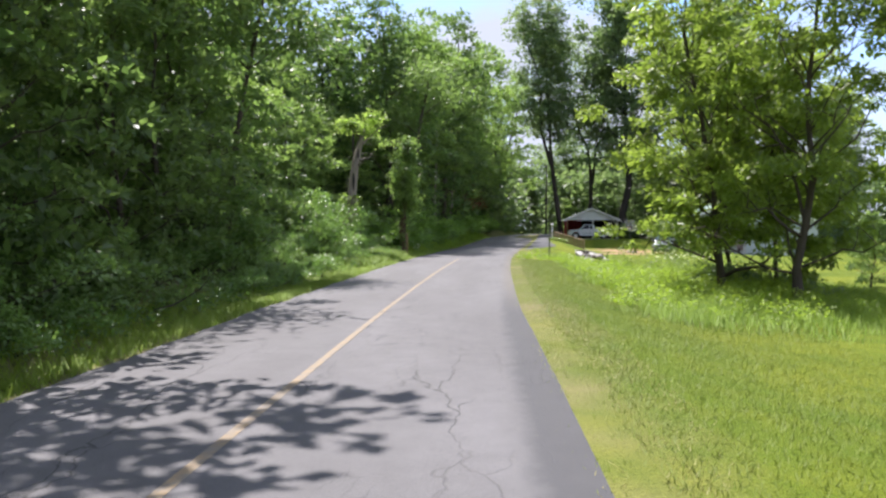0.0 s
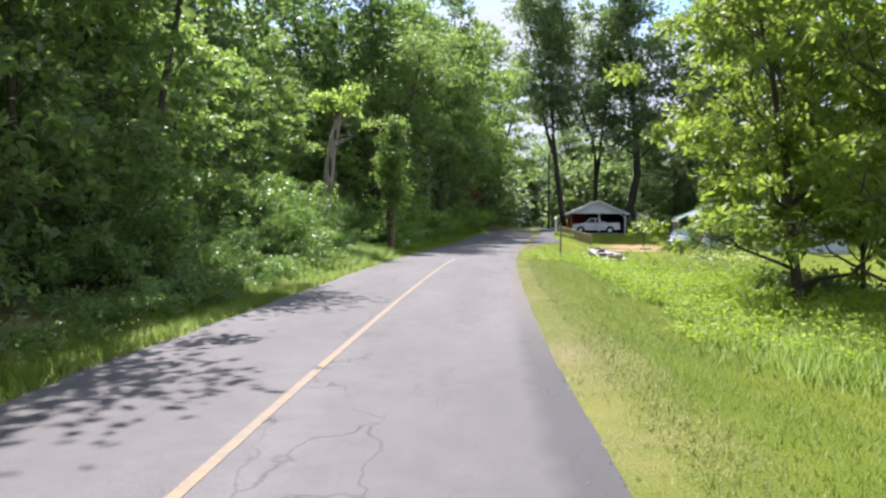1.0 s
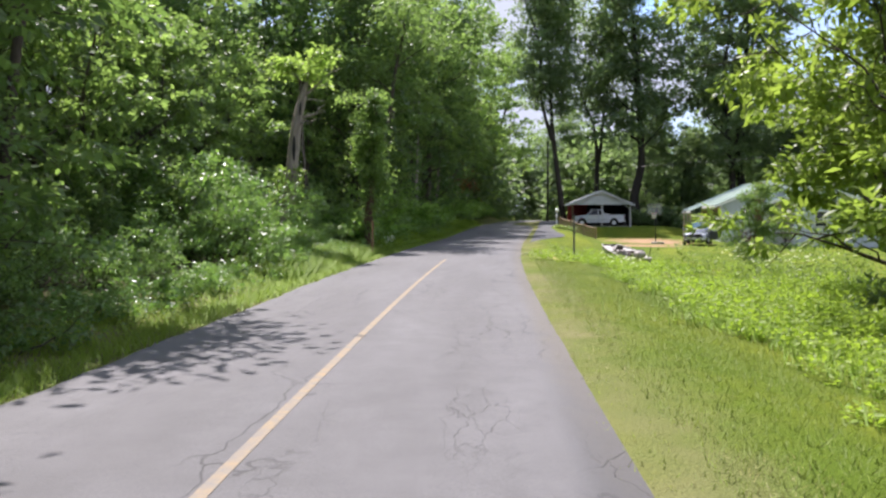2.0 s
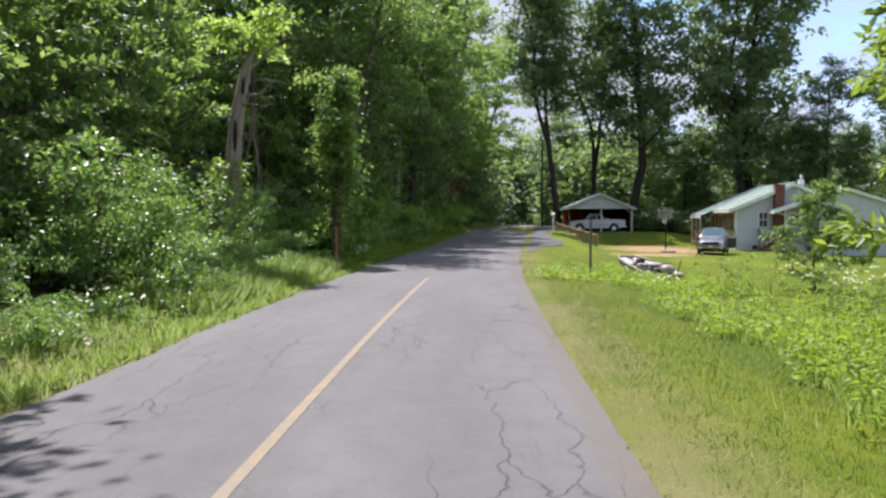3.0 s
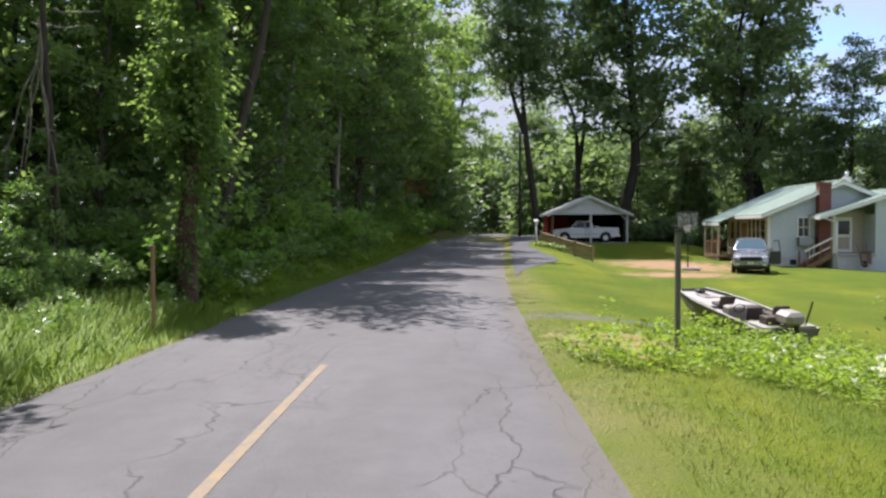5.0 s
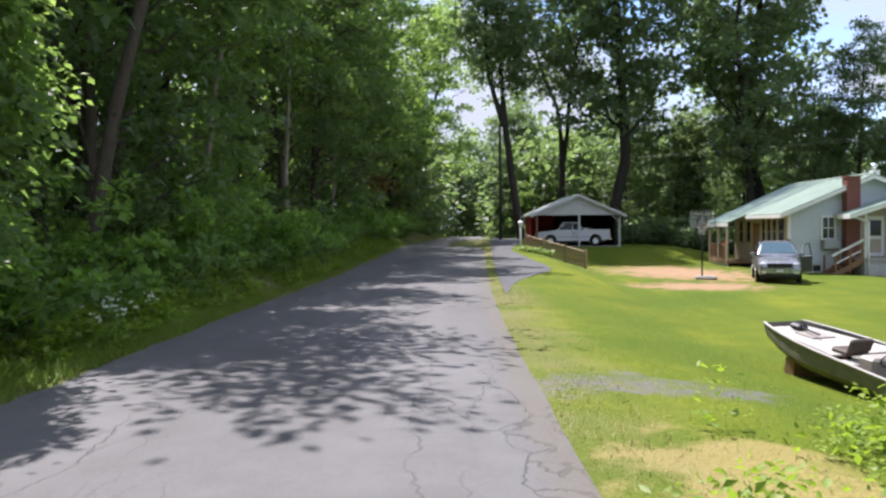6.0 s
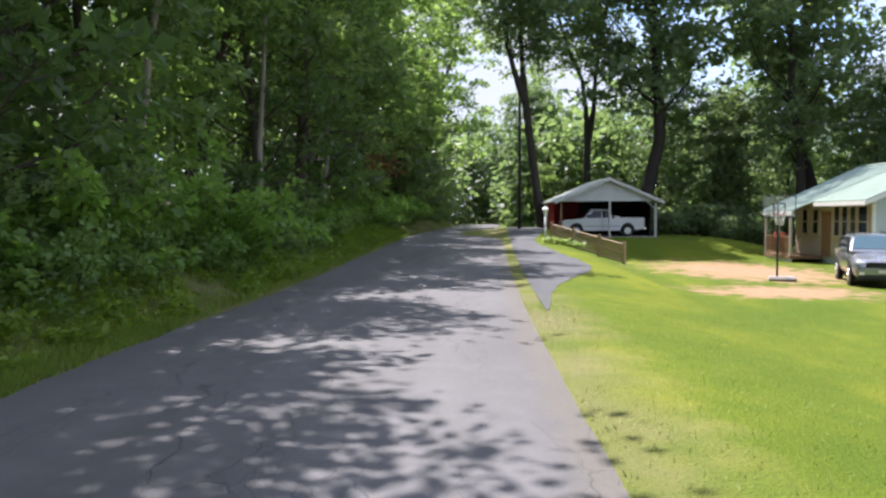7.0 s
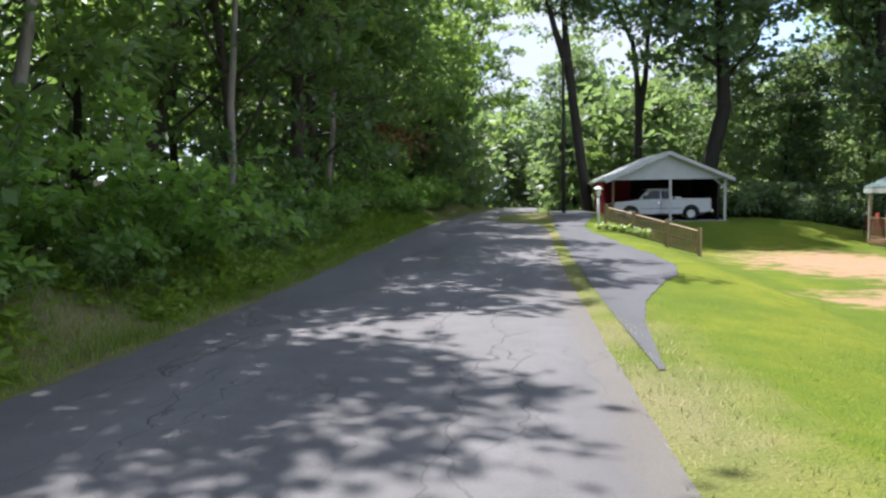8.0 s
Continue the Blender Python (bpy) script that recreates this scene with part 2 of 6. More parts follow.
def leaf_arrays(c, way, length, width, rng, tilt=0.6, face=None):
    """Diamond leaves with a fold, from their bases c along way; face: the way that their upper sides look."""
    n = len(c)
    way = way / (np.linalg.norm(way, axis=1)[:, None] + 1e-9)
    up = (np.array((0, 0, 1.0)) if face is None else face) + rng.normal(0, tilt, (n, 3))
    side = np.cross(way, up)
    side /= np.linalg.norm(side, axis=1)[:, None] + 1e-9
    nrm = np.cross(side, way)
    length, width = length[:, None], width[:, None]
    mid = c + way * length * 0.45 + nrm * width * 0.18
    v = np.stack((c, mid + side * width * 0.5, c + way * length, mid - side * width * 0.5), 1).reshape(-1, 3)
    b = np.arange(n)[:, None] * 4
    f = np.concatenate((b + (0, 1, 2), b + (0, 2, 3)), 1).reshape(-1, 3)
    return v, f


def leaves_mesh(name, c, way, length, rng, slim=0.55, tilt=0.6, face=None):
    n = len(c)
    ln = length * rng.uniform(0.6, 1.25, n)
    v, f = leaf_arrays(c, way, ln, ln * slim * rng.uniform(0.8, 1.2, n), rng, tilt, face)
    return np_mesh(name, v, f, 3)


def bent_path(p, way, length, k, rng, wobble=0.06, rise=0.0):
    """k points from p along way, wandering, rising or drooping on the way."""
    s = np.linspace(0, 1, k)[:, None]
    way = np.asarray(way, float) / np.linalg.norm(way)
    w = np.cumsum(rng.normal(0, wobble * length / k, (k, 3)), 0)
    w -= w[0]
    return np.asarray(p) + way * s * length + w + np.array((0, 0, 1.0)) * rise * length * s ** 2


def make_tree(seed, height, base, radius, trunk_r, limbs, leaves, leaf, form="oval", lean=(0, 0), leaf_slim=0.55, droop=0.35, clump=0.5, sides=8, tubes=True, flat=0.7, sprays=1):
    """Wood and leaf meshes of one tree at the origin."""
    rng = np.random.default_rng(seed)
    wood = Wood()
    k = 9
    top = np.array((lean[0], lean[1], height * 0.93))
    s = np.linspace(0, 1, k)
    wob = np.cumsum(rng.normal(0, 0.012 * height, (k, 2)), 0)
    wob -= wob[0]
    trunk = np.stack((top[0] * s ** 1.3 + wob[:, 0], top[1] * s ** 1.3 + wob[:, 1], -0.25 + (top[2] + 0.25) * s), 1)
    rad = trunk_r * (1 - 0.86 * s ** 0.9)
    rad[0] *= 1.45
    v, f = tube_arrays(trunk, rad, sides, 0)
    wood.v.append(v), wood.f.append(f)
    wood.n = len(v)
    tips, outs = [], []
    for i in range(limbs):
        h = base + (height * 0.97 - base) * ((i + rng.uniform(0, 1)) / limbs)
        q = (h - base) / max(height - base, 0.1)
        if form == "oval":
            prof = math.sin(math.pi * min(1, 0.18 + 0.8 * q)) ** 0.7
        elif form == "high":
            prof = 0.5 + 0.6 * math.sin(math.pi * min(1.0, 0.1 + 0.85 * q))
        else:
            prof = 1.0 - 0.75 * q
        ln = radius * prof * rng.uniform(0.65, 1.15)
        az = i * 2.39996 + rng.uniform(-0.5, 0.5)
        el = rng.uniform(0.45, 1.0) + 0.35 * q if form == "high" else rng.uniform(0.2, 0.75) + 0.45 * q
        way = np.array((math.cos(az) * math.cos(el), math.sin(az) * math.cos(el), math.sin(el)))
        t0 = min(0.995, max(0.02, (h - ln * math.sin(el) * 0.5) / top[2]))
        p = np.array([np.interp(t0, s, trunk[:, j]) for j in range(3)])
        path = bent_path(p, way, ln, 6, rng, 0.25, -0.12)
        r0 = max(0.012, np.interp(t0, s, rad) * rng.uniform(0.3, 0.5))
        wood.tube(path, r0, 0.008, 5)
        for b in range(4):
            u = 0.3 + 0.7 * (b + rng.uniform(0, 1)) / 4
            q0 = np.array([np.interp(u, np.linspace(0, 1, 6), path[:, j]) for j in range(3)])
            sw = way * 0.7 + rng.normal(0, 0.75, 3)
            sw[2] = sw[2] * 0.8 + 0.12
            sl = max(0.35, ln * rng.uniform(0.22, 0.45))
            sub = bent_path(q0, sw, sl, 4, rng, 0.2, -0.15)
            if tubes:
                wood.tube(sub, r0 * 0.4, 0.005, 4)
            tips.append(sub[0] + (sub[-1] - sub[0]) * 0.85)
            outs.append(sw / (np.linalg.norm(sw) + 1e-9))
        tips.append(path[-1])
        outs.append(way)
    tips, outs = np.array(tips), np.array(outs)
    # every twig carries a few rounded sprays; leaves thicken towards their outer, upper side
    k = sprays
    mids = np.repeat(tips, k, 0) + rng.normal(0, 0.75 * clump, (len(tips) * k, 3)) * np.array((1, 1, 0.75))
    big = clump * rng.uniform(0.4, 1.0, len(mids)) ** 1.2
    odds = big ** 2 / np.sum(big ** 2)
    pick = rng.choice(len(mids), leaves, p=odds)
    d = rng.normal(0, 1, (leaves, 3))
    d /= np.linalg.norm(d, axis=1)[:, None] + 1e-9
    d[:, 2] = np.where(d[:, 2] < -0.35, -0.6 * d[:, 2], d[:, 2])
    off = d * (big[pick] * rng.uniform(0.15, 1.1, leaves) ** 0.6)[:, None] * np.array((1, 1, flat))
    c = mids[pick] + off
    c[:, 2] = np.maximum(c[:, 2], 0.1)
    way = d * 0.5 + np.repeat(outs, k, 0)[pick] * 0.5 + rng.normal(0, 0.6, (leaves, 3))
    way[:, 2] -= droop
    face = d * 0.7 + np.array((0, 0, 0.75))
    return wood.mesh("trunk"), leaves_mesh("crown", c, way, leaf, rng, leaf_slim, 0.4, face)


def add_tree(name, trunk, crown, m, bark, leafmat, label, group="", category="tree"):
    ob = thing(name, m, label, category, group)
    mesh_part("trunk", trunk, bark, ob, smooth=True)
    mesh_part("crown", crown, leafmat, ob)
    return ob


# ---------------------------------------------------------------- plan: road line and ground height
KNOT_Y = np.array((-300, -60, 0, 10, 20, 30, 40, 50, 60, 85, 135, 170, 220, 700), float)
SLOPE = np.array((0.04, 0.045, 0.05, 0.055, 0.068, 0.08, 0.10, 0.125, 0.15, 0.165, 0.178, 0.10, -0.15, -0.3))
_fine = np.arange(-300, 701, 0.5)
_run = np.cumsum(np.interp(_fine, KNOT_Y, SLOPE)) * 0.5
_run += -1.64 - np.interp(6.87, _fine, _run)


def centre(y):
    """x of the road's yellow line at y."""
    return np.interp(y, _fine, _run)


def step(a, b, x):
    t = np.clip((x - a) / (b - a), 0, 1)
    return t * t * (3 - 2 * t)


ROAD_R, ROAD_L = 2.85, -2.65


def road_z(y):
    """The road is level, then climbs a little past the lawn and dips behind."""
    return 0.5 * step(60, 92, y) - 0.9 * step(120, 230, y)


def height(x, y):
    """Ground height; the road lies at road_z."""
    x, y = np.asarray(x, float), np.asarray(y, float)
    s = x - centre(y)
    low = -0.5 * step(3.4, 8.0, s)
    low = low - (0.12 * step(9, 16, s) + 0.3 * step(18, 27, s)) * (1 - step(70, 80, y))
    low = low * (1 - (1 - step(5.0, 8.2, s)) * step(58, 66, y) * (1 - step(92, 105, y)))
    d = np.hypot((x - 17.5) / 8.0, (y - 92) / 9.0)
    low = low + (0.33 - low) * (1 - step(0.75, 1.5, d))
    low = low + road_z(y) * (1 - step(5.0, 8.5, s))
    left = 0.12 * step(3.4, 5.0, -s) + 0.9 * step(4.6, 10, -s) + 1.8 * step(10, 40, -s)
    left = left + 0.5 * step(2.9, 4.9, -s) * step(46, 56, y)
    left = left - 0.10 * np.exp(-((-s - 3.6) / 0.5) ** 2) + road_z(y)
    z = np.where(s > 0, low, left)
    z = z + 0.03 * np.sin(x * 0.9 + 1.3 * np.sin(y * 0.37)) * np.sin(y * 0.7) * step(3.2, 5, np.abs(s)) * (1 - step(52, 56, y) * (1 - step(7, 10, np.abs(s))))
    return z - 0.07 * (1 - step(2.2, 2.95, np.abs(s)))


def on_ground(x, y, sink=0.0):
    return float(height(x, y)) - sink


# ---------------------------------------------------------------- ground and road
def ground_material():
    k = Nodes("ground")
    u = k.split(k.uv())
    lat = u[0]
    w = k.world()
    big, mid, fine = k.noise(w, 0.22, 4), k.noise(w, 1.6, 5, 0.6), k.noise(w, 26, 3, 0.7)
    lawn = k.mix(k.ramp(big, ((0.35, 0.0), (0.65, 1.0))), (0.105, 0.148, 0.010), (0.225, 0.245, 0.017))
    lawn = k.mix(k.ramp(mid, ((0.4, 0.0), (0.7, 0.7))), lawn, (0.09, 0.15, 0.009))
    lawn = k.mix(k.ramp(fine, ((0.35, 0.45), (0.62, 0.0))), lawn, (0.04, 0.075, 0.010))
    # sweeps of the mower along the road
    sweep = k.noise(k.uv((0.55, 0.035, 1)), 1.0, 2, 0.5, 0.8)
    lawn = k.mix(k.ramp(sweep, ((0.4, 0.55), (0.6, 0.0))), lawn, (0.075, 0.125, 0.009))
    # worn soil by the basketball pole
    pos = k.split(w)

    def spot(x, y, rx, ry):
        dx = k.math("MULTIPLY", k.math("SUBTRACT", pos[0], x), 1 / rx)
        dy = k.math("MULTIPLY", k.math("SUBTRACT", pos[1], y), 1 / ry)
        r = k.math("SQRT", k.math("ADD", k.math("MULTIPLY", dx, dx), k.math("MULTIPLY", dy, dy)))
        r = k.math("ADD", r, k.math("MULTIPLY", k.math("SUBTRACT", mid, 0.5), 2.4))
        return k.ramp(r, ((0.55, 1.0), (1.2, 0.0)))
    soil = k.mix(mid, (0.29, 0.18, 0.10), (0.43, 0.285, 0.175))
    lawn = k.mix(spot(17.5, 72.8, 3.8, 6.6), lawn, soil)
    lawn = k.mix(spot(14.6, 64.6, 3.0, 2.1), lawn, soil)
    # the gravel of an old crossing, half grown over
    grit = k.mix(k.noise(w, 18, 4, 0.8), (0.07, 0.07, 0.075), (0.24, 0.235, 0.235))
    lawn = k.mix(k.math("MULTIPLY", spot(5.3, 45.5, 1.9, 0.7), k.ramp(k.noise(w, 5, 4), ((0.35, 0.2), (0.6, 0.9)))), lawn, grit)
    straw = k.mix(fine, (0.24, 0.19, 0.07), (0.42, 0.34, 0.14))
    lawn = k.mix(k.math("MULTIPLY", spot(5.0, 42.3, 1.0, 1.3), 0.8), lawn, straw)
    # dry grass and grit along the right edge
    edge = k.math("ADD", lat, k.math("MULTIPLY", k.math("SUBTRACT", mid, 0.5), 1.3))
    dry = k.ramp(k.math("MULTIPLY", edge, 0.1), ((0.30, 1.0), (0.41, 0.0)))
    dry = k.math("MULTIPLY", dry, k.ramp(k.noise(w, 0.35, 3), ((0.35, 0.1), (0.65, 0.7))))
    col = k.mix(dry, lawn, k.mix(fine, (0.16, 0.13, 0.08), (0.34, 0.29, 0.16)))
    # woodland floor, its litter brown kept extra dark for the trees' shade
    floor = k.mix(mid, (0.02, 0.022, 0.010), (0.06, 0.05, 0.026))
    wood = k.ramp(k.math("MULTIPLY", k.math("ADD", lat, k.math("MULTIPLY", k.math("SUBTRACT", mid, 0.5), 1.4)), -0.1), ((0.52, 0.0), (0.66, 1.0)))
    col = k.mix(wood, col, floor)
    k.done(k.surface(col, 0.9, normal=k.bump(fine, 0.9, 0.05), spec=0.15))


def asphalt_material(name, dark, light, cracks):
    k = Nodes(name)
    uv = k.uv()
    u = k.split(uv)
    w = k.world()
    grit, mid, big = k.noise(w, 70, 3, 0.7), k.noise(w, 2.2, 5, 0.65), k.noise(k.uv((0.55, 0.12, 1)), 1.0, 4)
    col = k.mix(k.ramp(big, ((0.3, 0.0), (0.7, 1.0))), dark, light)
    col = k.mix(k.ramp(mid, ((0.35, 0.35), (0.65, 0.0))), col, tuple(c * 0.62 for c in dark))
    col = k.mix(k.ramp(grit, ((0.3, 0.45), (0.55, 0.0))), col, tuple(c * 0.5 for c in dark))
    h = grit
    if cracks:
        warp = k.vadd(k.uv((1.25, 0.26, 1)), k.vadd(k.noise_color(w, 1.5, 5), (0.6, 0.5, 0.5), "MULTIPLY"))
        d = k.voronoi(warp, 1.25, "DISTANCE_TO_EDGE")
        d2 = k.voronoi(warp, 3.4, "DISTANCE_TO_EDGE")
        where = k.ramp(k.noise(k.uv((0.5, 0.07, 1)), 1.35, 3), ((0.47, 0.0), (0.58, 1.0)))
        line = k.math("MULTIPLY", k.ramp(d, ((0.003, 1.0), (0.015, 0.0))), where)
        small = k.ramp(k.noise(k.uv((0.8, 0.15, 1)), 1.1, 3), ((0.55, 0.0), (0.66, 0.8)))
        line2 = k.math("MULTIPLY", k.ramp(d2, ((0.004, 1.0), (0.022, 0.0))), small)
        both = k.math("MAXIMUM", line, line2)
        col = k.mix(k.math("MULTIPLY", both, 0.55), col, (0.022, 0.021, 0.020))
        # the ravelled right edge, darker and stony, with straw lying on it
        edge = k.math("ADD", u[0], k.math("MULTIPLY", k.math("SUBTRACT", mid, 0.5), 0.5))
        rav = k.ramp(k.math("MULTIPLY", edge, 0.2), ((0.47, 0.0), (0.52, 1.0)))
        col = k.mix(k.math("MULTIPLY", rav, 0.5), col, k.mix(grit, (0.05, 0.045, 0.04), (0.22, 0.19, 0.14)))
        # the newer dark strip along the first stretch, with grit in its joint
        new_strip = k.math("MULTIPLY", k.ramp(k.math("MULTIPLY", edge, 0.2), ((0.45, 0.0), (0.49, 1.0))), k.ramp(k.math("MULTIPLY", u[1], 0.02), ((0.30, 0.9), (0.44, 0.0))))
        col = k.mix(new_strip, col, k.mix(mid, (0.045, 0.046, 0.05), (0.085, 0.085, 0.09)))
        h = k.math("SUBTRACT", grit, k.math("MULTIPLY", both, 2.0))
    k.done(k.surface(col, k.math("ADD", k.math("MULTIPLY", mid, 0.15), 0.72), normal=k.bump(h, 0.5, 0.012), spec=0.35))


ground_material()
asphalt_material("asphalt", (0.12, 0.116, 0.116), (0.178, 0.174, 0.178), True)
asphalt_material("asphalt_drive", (0.08, 0.081, 0.088), (0.12, 0.121, 0.13), False)


def line_paint():
    k = Nodes("line_paint")
    w = k.world()
    worn = k.ramp(k.noise(w, 9, 6, 0.75), ((0.36, 0.05), (0.66, 0.66)))
    big = k.ramp(k.noise(w, 0.6, 3), ((0.3, 0.55), (0.6, 1.0)))
    col = k.mix(k.math("MULTIPLY", worn, big), (0.19, 0.18, 0.165), (0.40, 0.26, 0.10))
    k.done(k.surface(col, 0.75, normal=k.bump(k.noise(w, 70, 3), 0.4, 0.01), spec=0.3))


line_paint()


def strip(name, lats, ys, z_of, material):
    """A sheet laid along the road: lats across, ys along."""
    lat, y = np.meshgrid(lats, ys, indexing="ij")
    x = centre(y) + lat
    v = np.stack((x, y, z_of(x, y, lat)), -1).reshape(-1, 3)
    n, m = len(lats), len(ys)
    i, j = np.meshgrid(np.arange(n - 1), np.arange(m - 1), indexing="ij")
    f = np.stack((i * m + j, (i + 1) * m + j, (i + 1) * m + j + 1, i * m + j + 1), -1).reshape(-1, 4)
    me = np_mesh(name, v, f, 4, uv=np.stack((lat, y), -1).reshape(-1, 2))
    return mesh_part(name, me, material, smooth=True)


def graded(*runs):
    return np.unique(np.concatenate([np.arange(a, b, d) for a, b, d in runs]).round(3))


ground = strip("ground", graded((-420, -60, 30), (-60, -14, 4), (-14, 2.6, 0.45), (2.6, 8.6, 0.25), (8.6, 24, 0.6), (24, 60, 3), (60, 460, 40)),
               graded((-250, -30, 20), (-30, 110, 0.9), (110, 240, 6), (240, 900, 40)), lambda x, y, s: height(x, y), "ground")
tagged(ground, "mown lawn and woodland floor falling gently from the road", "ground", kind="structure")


def road_edge(y, side):
    r = np.random.default_rng(4 if side > 0 else 5)
    ph = r.uniform(0, 6.28, 6)
    w = sum(0.05 * np.sin(y * f + p) / (1 + 0.3 * f) for f, p in zip((0.35, 0.8, 1.7, 3.1, 5.3, 9.1), ph))
    return w + (0.7 * (1 - step(8, 18, y)) * step(-12, -5, y) + 0.27 * step(38, 50, y) if side > 0 else 0)


def build_road():
    ys = graded((-120, -10, 2), (-10, 100, 0.25), (100, 520, 3))
    base = np.array((-2.65, -2.5, -1.6, -0.8, 0, 0.8, 1.6, 2.4, 2.7, 2.85))
    lat, y = np.meshgrid(base, ys, indexing="ij")
    lat = lat + np.where(lat > 2.3, road_edge(y, 1) * (lat - 2.3) / 0.55, 0) + np.where(lat < -2.4, road_edge(y, -1), 0)
    x = centre(y) + lat
    z = road_z(y) + 0.035 * (1 - (lat / 2.9) ** 2) - np.where(np.abs(lat) > 2.6, 0.02, 0)
    n, m = lat.shape
    i, j = np.meshgrid(np.arange(n - 1), np.arange(m - 1), indexing="ij")
    f = np.stack((i * m + j, (i + 1) * m + j, (i + 1) * m + j + 1, i * m + j + 1), -1).reshape(-1, 4)
    me = np_mesh("road", np.stack((x, y, z), -1).reshape(-1, 3), f, 4, uv=np.stack((lat, y), -1).reshape(-1, 2))
    tagged(mesh_part("road", me, "asphalt", smooth=True), "worn grey country road with cracked asphalt", "road", kind="structure")


build_road()
line = strip("road_line", np.array((-0.05, 0.05)), graded((-40, 41, 0.5)), lambda x, y, s: road_z(y) + 0.0395, "line_paint")
tagged(line, "faded yellow centre line painted on the road", "road marking", kind="structure")


def build_driveway():
    """The dark apron on the right, widening from the road to the fence."""
    ys = np.arange(57, 96, 0.2)
    wide = np.interp(ys, (57, 58.5, 60, 61.5, 63, 64.3, 65.4, 66.4, 67.4, 68.6, 71.3, 79, 82, 88), (0.06, 0.2, 0.36, 0.62, 1.0, 1.45, 1.88, 2.16, 2.27, 2.25, 2.0, 1.3, 1.2, 2.3))
    wide = wide + wide * (0.012 * np.sin(ys * 1.1) + 0.02 * np.sin(ys * 2.7 + 1) + 0.015 * np.sin(ys * 7.3))
    wide = np.maximum(wide, 0.02)
    k = 7
    lat = 3.12 + np.linspace(0, 1, k)[:, None] * wide[None, :]
    y = np.repeat(ys[None, :], k, 0)
    x = centre(y) + lat
    z = height(x, y) + 0.014 + 0.004 * np.sin(y)
    n, m = lat.shape
    i, j = np.meshgrid(np.arange(n - 1), np.arange(m - 1), indexing="ij")
    f = np.stack((i * m + j, (i + 1) * m + j, (i + 1) * m + j + 1, i * m + j + 1), -1).reshape(-1, 4)
    me = np_mesh("driveway", np.stack((x, y, z), -1).reshape(-1, 3), f, 4, uv=np.stack((lat, y), -1).reshape(-1, 2))
    tagged(mesh_part("driveway", me, "asphalt_drive", smooth=True), "dark asphalt driveway apron beside the road", "driveway", kind="structure")


build_driveway()

# ---------------------------------------------------------------- woods
def road_pose(s, y, turn=0.0, scale=1.0, sink=0.1):
    x = float(centre(y)) + s
    return pose(x, y, on_ground(x, y, sink), 0, 0, turn) @ Matrix.Scale(scale, 4)


def at(x, y, turn=0.0, scale=1.0, sink=0.1):
    return pose(x, y, on_ground(x, y, sink), 0, 0, turn) @ Matrix.Scale(scale, 4)


rnd = random.Random(7)


